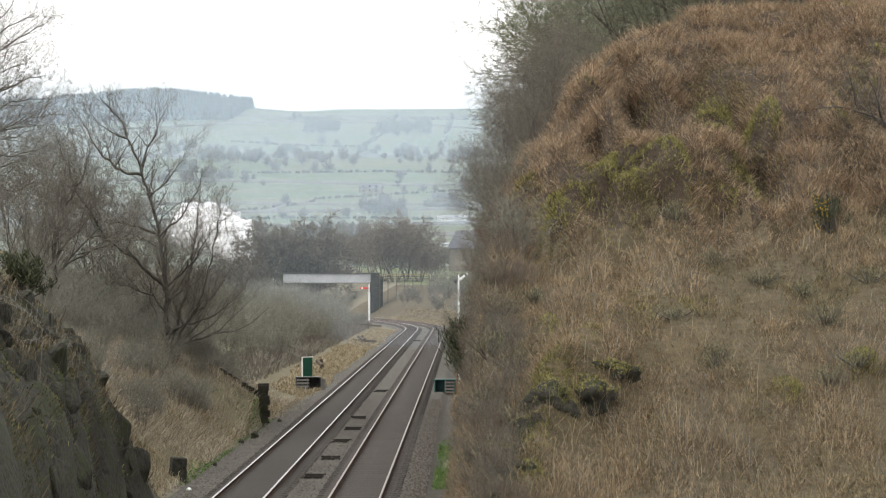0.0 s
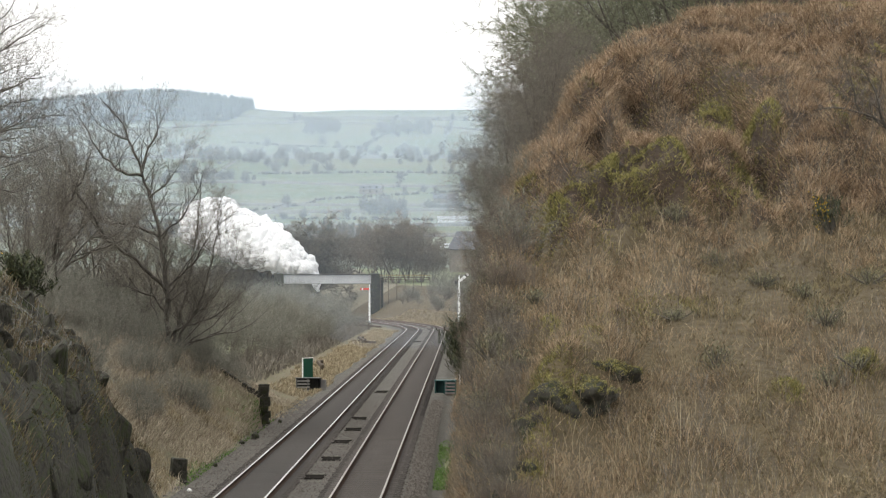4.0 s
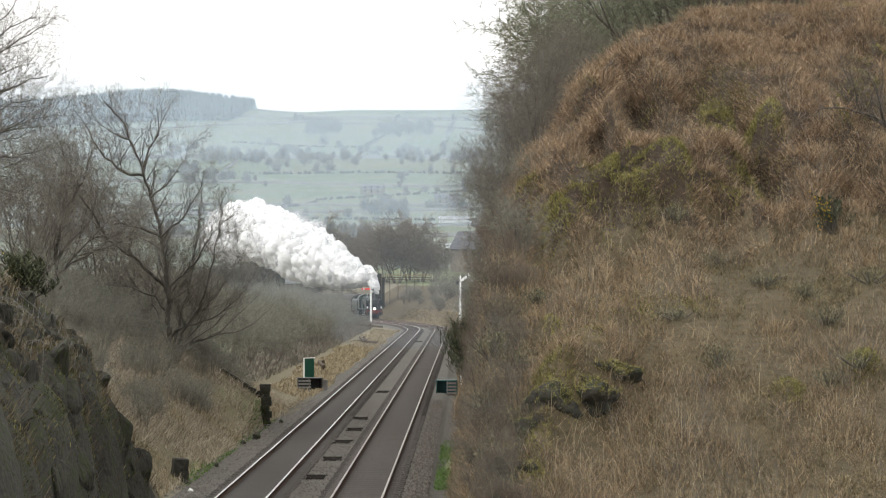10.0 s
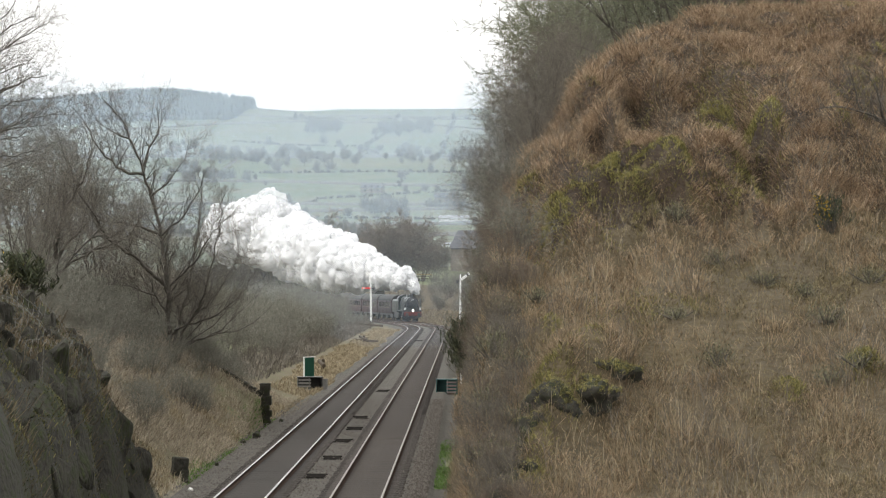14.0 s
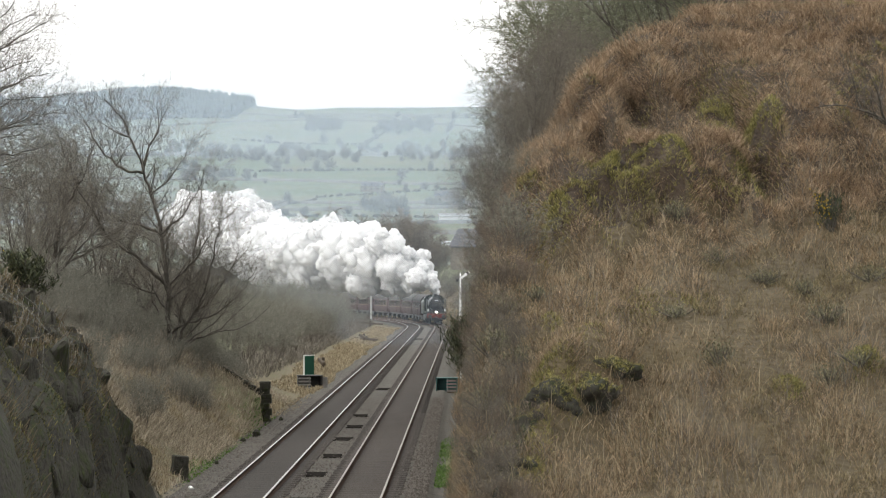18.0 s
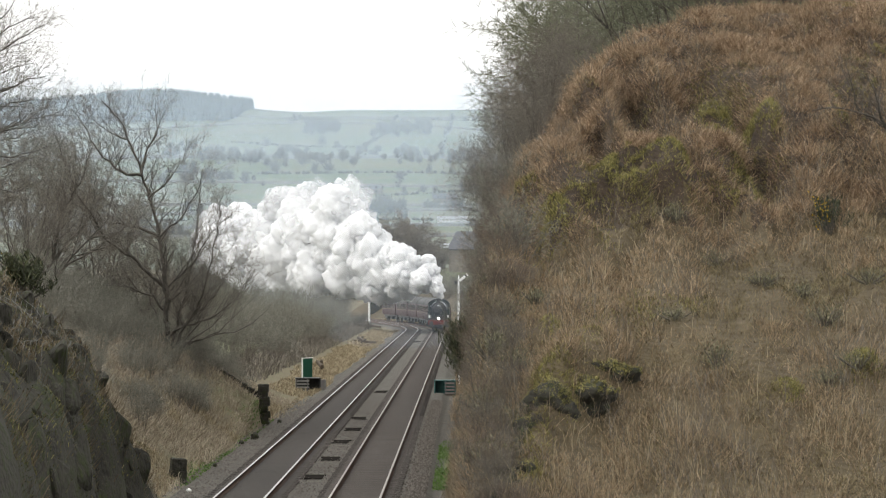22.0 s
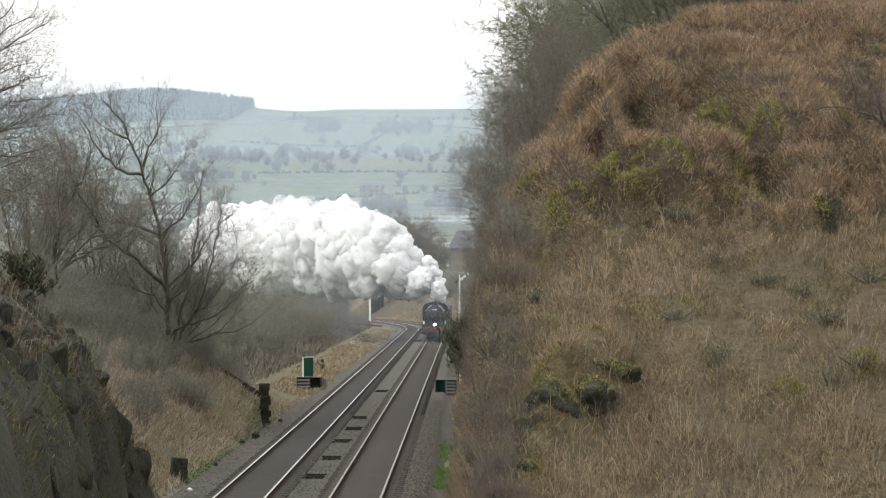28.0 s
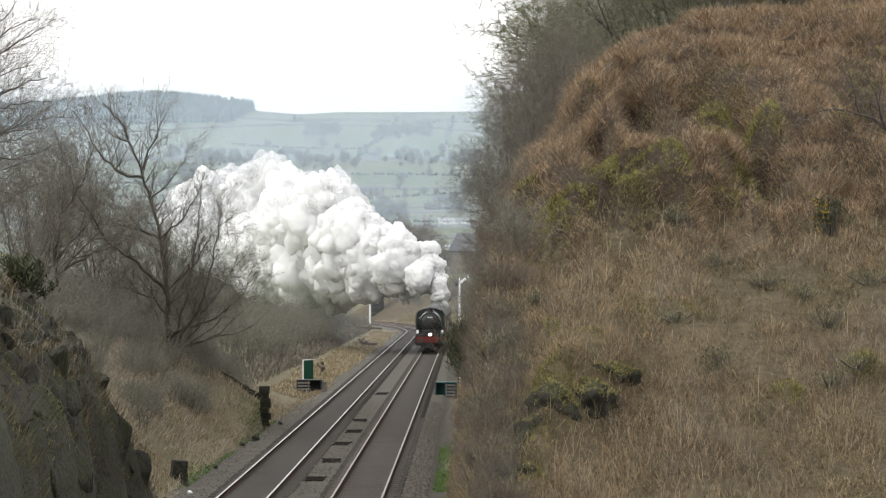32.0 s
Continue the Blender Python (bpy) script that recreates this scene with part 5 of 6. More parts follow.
for i, (x, y, lift) in enumerate([(-16.7, 150, 0.0), (-17.6, 154, 0.6), (-17.0, 145, -0.5)]):
    limb_tree(x, y, 4.8 + lift, [
        (0.13, [(0, -3.5), (0.2, 3), (0.1, 6), (0.3, 9), (0.2, 11.5)]),
        (0.05, [(0.2, 6.5), (1.2, 7.6), (2.2, 8.2), (2.9, 8.5)]),
        (0.05, [(0.15, 5.5), (1.2, 6.3), (2.2, 6.8), (2.8, 6.9)]),
        (0.05, [(0.15, 4.3), (1.1, 5.0), (2.2, 5.5), (3.5, 5.6)]),
        (0.05, [(0.1, 3.6), (1.2, 4.2), (2.1, 4.3), (2.8, 4.6)]),
        (0.04, [(0.2, 7.8), (1.3, 8.8), (2.0, 9.6)]),
        (0.04, [(0.1, 3.0), (1.0, 3.2), (1.8, 3.0), (2.4, 3.4)]),
        (0.05, [(0.2, 8.5), (-1.2, 9.6), (-2.2, 10.6)]),
        (0.05, [(0.1, 5.0), (-1.4, 6.2), (-2.4, 7.4)]),
    ], 30 + i, HANGING, "tall leafless tree with fine drooping twigs above the rock")
limb_tree(13.85, 143, 9.6, [
    (0.07, [(0.5, -0.7), (-0.6, 0.3), (-1.4, 0.7), (-2.1, 0.85), (-2.9, 0.75)]),
    (0.04, [(-1.4, 0.7), (-1.7, 1.6), (-1.9, 2.2)]),
    (0.04, [(-0.6, 0.3), (-1.0, 1.3), (-1.3, 1.9)]),
    (0.03, [(-1.4, 0.7), (-1.6, 0.2), (-1.5, -0.3)]),
], 44, HANGING, "dark leaning thorn tree with bare crooked limbs")
# trees behind the knoll
rng = np.random.RandomState(66)
for i in range(11):
    put(ASH[i % 3], "bare_tree", 1.7 + 1.6 * rng.rand(), 166 + 5.0 * i, 0.42 + 0.25 * rng.rand(), 360 * rng.rand(), "slender leafless tree leaning out from the cutting edge", "tree", "knoll trees")
for i, (x, y, s, a) in enumerate([(5.2, 236, 0.7, 0), (5.6, 225, 0.75, 70), (6.3, 244, 0.9, 150), (6.2, 262, 0.75, 190)]):
    put(WOODS[i % 3], "bare_tree", x, y, s, a, "leafless tree with fine twigs at the wood's edge", "tree", "knoll trees")
rng = np.random.RandomState(18)
for i in range(62):
    y = 192 + 70 * rng.rand()
    x = 6.2 + 23 * ((i + rng.rand()) / 62) + (1.5 if y < 210 else 0)
    put(WOODS[i % 3], "woodland_tree", x, y, 0.85 + 0.3 * rng.rand(), 360 * rng.rand(), "dark leafless tree of the dense wood behind the knoll", "tree", "knoll wood", 0.3)
# scrub down the edge of the knoll
rng = np.random.RandomState(8)
for i in range(60):
    y = 128 + 3.2 * i + 3 * rng.rand()
    x = 0.1 + 1.5 * rng.rand() + float(1.5 * step(y, 172, 250) + 2.2 * step(y, 300, 470))
    put((RUSSET if i % 4 else SCRUB)[i % 2], "hawthorn_scrub", x, y, (0.35 if y < 165 else 0.5) * (0.8 + 0.8 * rng.rand()), 360 * rng.rand(), "twiggy russet winter scrub on the cutting edge", "bush", "cutting edge scrub", 0.2)
for i in range(70):
    y = 104 + 60 * rng.rand()
    x = 0.25 + 1.5 * rng.rand() ** 1.4
    put(RUSSET[i % 2], "hawthorn_scrub", x, y, 0.22 + 0.22 * rng.rand(), 360 * rng.rand(), "low twiggy russet scrub down the bank's edge", "bush", "cutting edge scrub", 0.1)
for i in range(60):
    y = 104 + 42 * rng.rand()
    x = 0.15 + 1.1 * rng.rand() ** 1.3
    put(EDGE[i % 2], "hawthorn_scrub", x, y, 0.24 + 0.2 * rng.rand(), 360 * rng.rand(), "dark bare thorn scrub down the bank's edge", "bush", "cutting edge scrub", 0.1)
for i in range(55):
    y = 156 + 85 * rng.rand()
    x = -10.9 - 3.4 * rng.rand()
    put(SCRUB[i % 3], "slope_bush", x, y, 0.16 + 0.2 * rng.rand(), 360 * rng.rand(), "small grey leafless bush on the west slope", "bush", "slope thicket", 0.1)
# lineside thicket to the west
for i in range(125):
    y = 250 + 360 * ((i + rng.rand()) / 125) ** 1.1
    deep = rng.rand() ** 1.2
    x = float(shift(y)) - 13.0 - 13 * deep
    put(SCRUB[i % 3], "thicket_bush", x, y, (0.34 if x > -0.0275 * y else 0.66 + 0.25 * min(1, deep * 2)) * (0.85 + 0.3 * rng.rand()), 360 * rng.rand(), "dense grey-brown leafless thicket bush beside the line", "bush", "lineside thicket", 0.3)
for i in range(48):
    y = 180 + 22 * rng.rand()
    x = -11.6 - 7.5 * rng.rand() ** 0.8
    put(SCRUB[i % 3], "thicket_bush", x, y, (0.2 + 0.05 * (-11.6 - x)) * (0.8 + 0.5 * rng.rand()), 360 * rng.rand(), "brown-grey leafless brush round the slope trees", "bush", "slope thicket", 0.2)
for i in range(60):
    y = 168 + 90 * rng.rand()
    x = -14.2 - 14 * rng.rand()
    put(SCRUB[i % 3], "thicket_bush", x, y, 0.24 + 0.26 * rng.rand(), 360 * rng.rand(), "grey-brown leafless bush on the grassy slope", "bush", "slope thicket", 0.3)
for i in range(85):
    y = 600 + 150 * rng.rand()
    x = float(shift(y)) + 5.5 + 17 * rng.rand()
    put(SCRUB[i % 3], "thicket_bush", x, y, 0.4 + 0.4 * rng.rand(), 360 * rng.rand(), "grey-brown scrub on the bank outside the curve", "bush", "curve scrub", 0.3)
# trees about the bridge
for i, (x, y, s, a) in enumerate([(-34.0, 815, 1.45, 0), (-31.6, 822, 1.5, 90), (-29.6, 818, 1.35, 60), (-27.6, 824, 1.05, 20), (-42, 800, 0.75, 200), (-47, 812, 0.65, 130), (-36.5, 830, 0.7, 310)]):
    put(FAR_OAK[i % 3], "bare_tree", x, y, s, a, "dense dark leafless tree near the road bridge", "tree", "bridge trees")
for i, (x, y, s, a) in enumerate([(-15.6, 850, 1.3, 30), (-13.2, 842, 1.5, 200), (-11.0, 856, 1.45, 300), (-8.6, 848, 1.2, 140), (-24, 880, 0.95, 10), (-21, 885, 0.9, 80), (-18.5, 880, 0.95, 45), (-6.4, 842, 0.9, 60)]):
    put(ROUND[i % 2], "bare_tree", x, y, s, a, "round-headed tan leafless tree near the road bridge", "tree", "bridge trees")


# ---------- evergreen bush and gorse ----------
def needle_bush(name, x, y, h, w, mat, label, category, seed, flowers=0, dense=80, leaf=0.024, loose=0.055):
    rng = np.random.RandomState(seed)
    t = thing(name, Matrix.Translation((x, y, float(ground(x, y)) - 0.1)), label, category)
    segs = []
    tips = []
    for i in range(16):
        a, e = rng.rand() * 6.3, 0.15 + 0.85 * rng.rand()
        end = np.array([w * math.cos(a) * e, w * math.sin(a) * e, h * (1.15 - 0.75 * e * rng.rand())])
        segs.append((0, 0, 0, *(end * 0.5), 0.03, 0.02))
        segs.append((*(end * 0.5), *end, 0.02, 0.008))
        tips += [end * (0.45 + 0.55 * rng.rand()) + rng.normal(size=3) * loose * h for _ in range(int(dense))]
    for k in range(0, len(segs), 2):
        v, f = tubes(segs[k:k + 2], 4)
        part("stem", np_mesh("stem", v, f, BARK), None, t)
    b = np.array(tips)
    v, f = strands(rng, b, np.full(len(b), 0.16 * h) * (0.5 + rng.rand(len(b))), np.full(len(b), leaf), 1.2, 0.3)
    part("foliage", np_mesh("foliage", v, f, mat), None, t)
    if flowers:
        b = b[rng.rand(len(b)) < flowers]
        b = b[b[:, 0] < 0.0]
        v, f = strands(rng, b, np.full(len(b), 0.07), np.full(len(b), 0.022), 1.0, 0.4)
        tagged(part("flowers", np_mesh("flowers", v, f, GORSE), None, t, "bright yellow gorse flowers"), kind="stuff")
    return t


needle_bush("gorse_bush", 10.7, 132.8, 1.15, 0.75, EVERGREEN, "dark gorse bush with a few yellow flowers", "bush", 1, 0.2, 45, 0.014)
needle_bush("evergreen_sapling", 0.12, 171.5, 2.4, 0.8, EVERGREEN, "dark evergreen sapling leaning out from the bank", "bush", 2, 0, 300, 0.022, 0.10)
needle_bush("gorse_bush", -12.5, 128.0, 1.3, 0.85, EVERGREEN, "dark gorse bush on the rock top", "bush", 3, 0.02)


for i, (x, y, h, w) in enumerate([(6.5, 117, 0.75, 0.4), (10.0, 115.2, 0.5, 0.7), (9.2, 114.8, 0.6, 0.45), (9.3, 124.5, 0.5, 0.5), (8.2, 126, 0.45, 0.5), (3.2, 127, 0.45, 0.5), (5.6, 121, 0.4, 0.6), (7.3, 130.5, 0.5, 0.6), (5.0, 148, 0.5, 0.5), (7.0, 146, 0.45, 0.7), (11.2, 126.0, 0.5, 0.6), (1.9, 124.0, 0.5, 0.4), (1.2, 116.5, 0.6, 0.5), (1.0, 122.5, 0.7, 0.5), (0.9, 112, 0.6, 0.5), (8.9, 140, 0.45, 0.6), (0.6, 118, 0.8, 0.5), (0.5, 113.5, 0.8, 0.5), (0.55, 108.5, 0.7, 0.5), (0.7, 126, 0.8, 0.5), (0.6, 133, 0.9, 0.5), (6.2, 134, 0.6, 0.6), (9.6, 121, 0.7, 0.5)]):
    tagged(needle_bush("bramble_clump", x, y, 0.75 * h, 1.3 * w, BRAMBLE, "low tangled bramble clump with dull green leaves", "bramble", 30 + i, 0, 40, 0.013, 0.3), group="brambles on the bank")
rng = np.random.RandomState(91)
for i in range(46):
    y = 104 + 46 * rng.rand()
    x = 1.0 + rng.rand() * (0.085 * y - 1.0)
    put(SAPLING[i % 3], "bank_sapling", x, y, 0.25 + 0.35 * rng.rand(), 360 * rng.rand(), "thin leafless sapling standing in the bank grass", "sapling", "bank saplings", 0.1)


# ---------- signals, boxes and boards ----------
def build_signal(x, y, h, label, arm_angle, arm_right, white_from):
    t = thing("semaphore_signal", pose(x, y, float(ground(x, y)) - 0.1), label, "railway signal", "semaphore signals")
    part("post", rod((0, 0, white_from), (0, 0, h), 0.11, 0.085, 12), WHITE, t, "white-painted upper post")
    part("lower_post", rod((0, 0, 0), (0, 0, white_from), 0.125, 0.11, 12), GREY_PAINT, t)
    part("finial", rod((0, 0, h), (0, 0, h + 0.35), 0.10, 0.02, 10), WHITE, t)
    s = 1 if arm_right else -1
    m = pose(0, -0.14, h - 0.35, 0, -arm_angle * s, 0)
    bm = box(min(0.1 * s, 1.25 * s), max(0.1 * s, 1.25 * s), -0.02, 0.02, -0.13, 0.13, 0.01)
    bmesh.ops.transform(bm, matrix=m, verts=bm.verts)
    arm = part("arm", bm, WHITE if arm_right else SIGNAL_RED, t, "white-backed raised arm" if arm_right else "red arm with a white band")
    bm = box(min(0.9 * s, 1.05 * s), max(0.9 * s, 1.05 * s), -0.035, 0.035, -0.13, 0.13)
    bmesh.ops.transform(bm, matrix=m, verts=bm.verts)
    part("stripe", bm, DARK_IRON if arm_right else WHITE, arm)
    bm = rod((-0.22 * s, -0.14, h - 0.4), (-0.22 * s, -0.09, h - 0.4), 0.12, 0.12, 14)
    part("spectacle", bm, DARK_IRON, t)
    bm = box(-0.32 * s - 0.11, -0.32 * s + 0.11, -0.05, 0.17, h - 0.62, h - 0.3, 0.02)
    part("lamp_case", bm, DARK_IRON, t)
    bm = bmesh.new()
    for sx in (-0.16, 0.16):
        add_rod(bm, (sx, 0.2, 0), (sx, 0.12, h - 0.9), 0.018, 0.018, 6)
    part("ladder_rail", bm, GREY_PAINT, t)
    me = bpy.data.meshes.new("rung")
    bm = rod((-0.16, 0, 0), (0.16, 0, 0), 0.012, 0.012, 5)
    bm.to_mesh(me)
    bm.free()
    me.materials.append(GREY_PAINT)
    for i in range(int((h - 1) / 0.3)):
        ob = new("rung", me)
        ob.parent = t
        z = 0.3 + 0.3 * i
        ob.location = (0, 0.2 - 0.08 * z / (h - 0.9), z)
    return t


build_signal(-0.80, 478.0, 6.9, "white semaphore signal post with a raised arm beside the line", 40, True, 1.9)
build_signal(-13.35, 622.0, 5.3, "white semaphore signal post with a red arm", 0, False, 0.5)


def build_crate(x, y, w, mat, turn, label, open_right):
    t = thing("lineside_cabinet", pose(x, y, float(rail_z(y)) - 0.35, 0, 0, turn), label, "equipment box", "lineside boxes")
    part("back", box(-w / 2, w / 2, 0.85, 0.9, 0, 0.82, 0.01), mat, t)
    for s in (-1, 1):
        part("side", box(s * w / 2 - 0.025, s * w / 2 + 0.025, 0, 0.9, 0, 0.85, 0.01), mat, t)
    part("lid", prism([(-w / 2 - 0.05, 0.85), (-w / 2 - 0.05, 0.9), (w / 2 + 0.05, 0.9), (w / 2 + 0.05, 0.85)], -0.05, 0.95), mat, t)
    part("floor_board", box(-w / 2, w / 2, 0, 0.9, 0.02, 0.07), WOOD, t)
    a, b = (-w / 2, 0.05) if open_right else (0.0, w / 2)
    for i in range(4):
        part("slat", box(a, b, -0.03, 0.0, 0.10 + 0.19 * i, 0.20 + 0.19 * i, 0.008), CONCRETE, t)
    part("divider", box(-0.03, 0.03, 0.0, 0.85, 0.05, 0.85), mat, t)
    if open_right:
        part("wing", box(w / 2, w / 2 + 0.35, 0.2, 0.25, 0, 0.8, 0.01), CONCRETE, t)
    return t


build_crate(-9.35, 268.0, 1.4, DARK_IRON, 6, "dark slatted lineside cabinet with an open front", True)
build_crate(-1.25, 262.0, 1.15, TEAL, -4, "teal slatted lineside cabinet beside the track", False)
t = thing("lineside_board", pose(-9.62, 274.0, float(rail_z(274.0)) - 0.4, 0, 0, 58), "upright green board with a pale edge beside the line", "sign board")
part("board", box(-0.5, 0.5, -0.03, 0.03, 0.55, 2.0, 0.01), SIGN_GREEN, t)
part("edging", box(-0.60, -0.55, -0.04, 0.04, 0.4, 2.03, 0.01), WHITE, t, "pale edge strip")
part("top_edging", box(-0.6, 0.58, -0.04, 0.04, 2.0, 2.05, 0.01), WHITE, t)
part("leg", box(-0.5, -0.42, -0.05, 0.05, 0, 0.6), DARK_IRON, t)
part("leg", box(0.42, 0.5, -0.05, 0.05, 0, 0.6), DARK_IRON, t)
t = thing("striped_post", pose(-0.42, 285.0, float(rail_z(285)) - 0.4), "white and teal post with a box beside the cabinet", "post")
part("pole", rod((0, 0, 0), (0, 0, 2.2), 0.07, 0.07, 10), WHITE, t)
part("panel", box(0.06, 0.4, -0.05, 0.05, 0.9, 2.0, 0.02), TEAL, t)
part("panel", box(-0.13, 0.13, -0.1, -0.07, 1.2, 1.5, 0.02), WHITE, t)


def build_stump(x, y, w, h, lean, label):
    t = thing("rock_stub", pose(x, y, float(ground(x, y)) - 0.4, 0, lean, 10), label, "wall end")
    rng = np.random.RandomState(int(y))
    z = 0.0
    while z < h:
        k, hh = 0.9 + 0.15 * rng.rand(), 0.18 + 0.22 * rng.rand()
        part("stone", box(-w * k / 2, w * k / 2 + 0.04 * rng.rand(), -0.35 - 0.05 * rng.rand(), 0.35 + 0.1 * rng.rand(), z, z + hh + 0.02, 0.025), ROCK, t)
        z += hh
    return t


def build_wall_end():
    t = thing("retaining_wall", pose(0, 206.0, float(rail_z(206))), "dark dry-stone retaining wall ending beside the track", "stone wall")
    rng = np.random.RandomState(4)
    z = -0.4
    while z < 1.3:
        hh, k = 0.16 + 0.16 * rng.rand(), 0.16 * rng.rand()
        part("stone", box(-9.5 + k - 0.1 * rng.rand(), -9.05 + 0.12 * rng.rand(), -0.25 - 0.12 * rng.rand(), 0.3, z, z + hh + 0.02, 0.02), ROCK, t)
        z += hh
    part("cap_stone", box(-9.5, -8.98, -0.3, 0.34, z, z + 0.1, 0.04), ROCK, t)
    for k in range(6):
        x = -9.52 - 0.31 * k
        top = 1.38 + 0.2 * k
        for j in range(1):
            s = box(-0.18, 0.18, -0.2 - 0.08 * rng.rand(), 0.25, -0.14, 0.11, 0.04)
            bmesh.ops.transform(s, matrix=pose(x + 0.03 * rng.normal(), 0, top - 0.2 - 0.26 * j, 0, 32 + 5 * rng.normal(), 0), verts=s.verts)
            part("stone", s, ROCK, t)


build_wall_end()
build_stump(-9.6, 149.5, 0.5, 0.85, 5, "short mossy stone block at the foot of the slope")


def build_rock_face():
    t = thing("rock_outcrop", pose(0, 0, 0), "dark mossy blocky rock face of the cutting", "rock face")
    rng = np.random.RandomState(77)
    kinds = []
    for k in range(8):
        bm = bmesh.new()
        for p in rng.uniform(-1, 1, (16, 3)) * [0.55, 0.7, 0.6]:
            bm.verts.new(p)
        r = bmesh.ops.convex_hull(bm, input=bm.verts)
        bmesh.ops.delete(bm, geom=[g for g in r["geom_interior"] if isinstance(g, bmesh.types.BMVert)], context="VERTS")
        bmesh.ops.bevel(bm, geom=list(bm.edges), offset=0.05, segments=1, affect="EDGES")
        me = bpy.data.meshes.new("rock_block")
        bm.to_mesh(me)
        bm.free()
        me.materials.append(ROCK)
        kinds.append(me)
    for i in range(290):
        y = 103 + 33 * rng.rand()
        x = -9.3 - 3.2 * rng.rand() ** 1.1
        ob = new("rock_block", kinds[i % 8])
        ob.parent = t
        s = 0.2 + 0.6 * rng.rand() ** 1.6
        ob.matrix_basis = Matrix.Translation((x - 0.15, y, float(ground(x, y)) - 0.25 * s)) @ pose(0, 0, 0, 12 * rng.normal(), 10 * rng.normal(), 360 * rng.rand()) @ Matrix.Diagonal((s, s, s * (1.3 + 1.1 * rng.rand()), 1))


build_rock_face()


def build_rock_net():
    t = thing("rockfall_net", pose(0, 0, 0), "grey wire rockfall netting draped over the rock", "wire net")
    for along in (True, False):
        segs = []
        lines = np.arange(112.0, 126.0, 0.5) if along else np.arange(-13.4, -10.6, 0.14)
        for q in lines:
            u = np.linspace(-13.4, -10.6, 22) if along else np.linspace(112, 126, 30)
            x, y = (u, np.full(len(u), q)) if along else (np.full(len(u), q), u)
            z = ground(x, y) + 0.16
            p = np.stack([x, y, z], -1)
            segs += [(*p[k], *p[k + 1], 0.006, 0.006) for k in range(len(u) - 1)]
        v, f = tubes(segs, 3)
        tagged(part("wire", np_mesh("wire", v, f, WALL_STONE), None, t), kind="stuff")


build_rock_net()


def bank_rock(x, y, wide, tall, seed, mossy):
    """A dark half-buried rock with a moss cap on the bank."""
    rng = np.random.RandomState(seed)
    t = thing("bank_rock", pose(x, y, float(ground(x, y)), 0, 0, 20 * rng.normal()), "dark weathered rock breaking out of the bank under moss", "rock", "bank rocks")
    bm = bmesh.new()
    bmesh.ops.create_icosphere(bm, subdivisions=4, radius=1.0)
    for v in bm.verts:
        d = v.co.normalized()
        q = Vector((d.x * 1.5, d.y * 1.5, d.z * 1.2)) + Vector((seed * 1.7, 0, 0))
        r = 0.75 + 0.5 * noise.noise(q) + 0.22 * abs(noise.noise(q * 2.7)) + 0.08 * noise.noise(q * 6)
        v.co = Vector((d.x * wide, d.y * wide * 0.8, d.z * tall)) * r - Vector((0, 0, 0.45 * tall))
    bm.normal_update()
    tops = np.array([v.co[:] for v in bm.verts if v.normal.z > 0.3 and v.co.z > -0.4 * tall])
    part("stone", bm, ROCK, t, smooth=True)
    n = int(3400 * wide * wide * mossy)
    if n:
        p = tops[rng.randint(0, len(tops), n)] + rng.normal(size=(n, 3)) * 0.03
        v, f = strands(rng, p - [0, 0, 0.04], 0.05 + 0.14 * rng.rand(n) ** 2, np.full(n, 0.011), 1.6, 1.8)
        tagged(part("moss", np_mesh("moss", v, f, MOSS), None, t, "yellow-green moss and grass cap"), kind="stuff")


for i, (x, y, w, h, k) in enumerate([(2.9, 113.2, 1.0, 0.6, 1.6), (2.2, 112.0, 0.75, 0.65, 1.2), (1.55, 112.6, 0.6, 0.7, 0.5), (1.6, 110.9, 0.6, 0.75, 0.5), (1.1, 109.6, 0.5, 0.8, 0.5), (1.4, 108.0, 0.45, 0.5, 1.0), (0.9, 107.2, 0.5, 0.7, 0.4), (3.7, 114.6, 0.7, 0.4, 1.6), (0.7, 105.2, 0.45, 0.6, 0.4)]):
    bank_rock(x, y, w, h, 300 + i, k)

# stones lying in the cess
for x, y, s, mat in ((-8.75, 187, 0.22, 2), (-8.6, 208, 0.13, 2), (-8.65, 141, 0.10, 1), (-8.9, 160, 0.10, 2), (-9.0, 181, 0.14, 2)):
    ob = tagged(new("loose_stone", bpy.data.meshes.new("loose_stone")), "pale loose stone lying in the cess" if mat == 1 else "dark loose stone lying in the cess", "stone", "loose stones")
    bm = bmesh.new()
    bmesh.ops.create_icosphere(bm, subdivisions=2, radius=s)
    for v in bm.verts:
        v.co *= 0.8 + 0.4 * noise.noise(v.co * (2.5 / s) + Vector((y, 0, 0)))
    bm.to_mesh(ob.data)
    bm.free()
    ob.data.materials.append(WHITE if mat == 1 else ROCK)
    ob.location = (x, y, float(rail_z(y)) - 0.2 + s * 0.5)


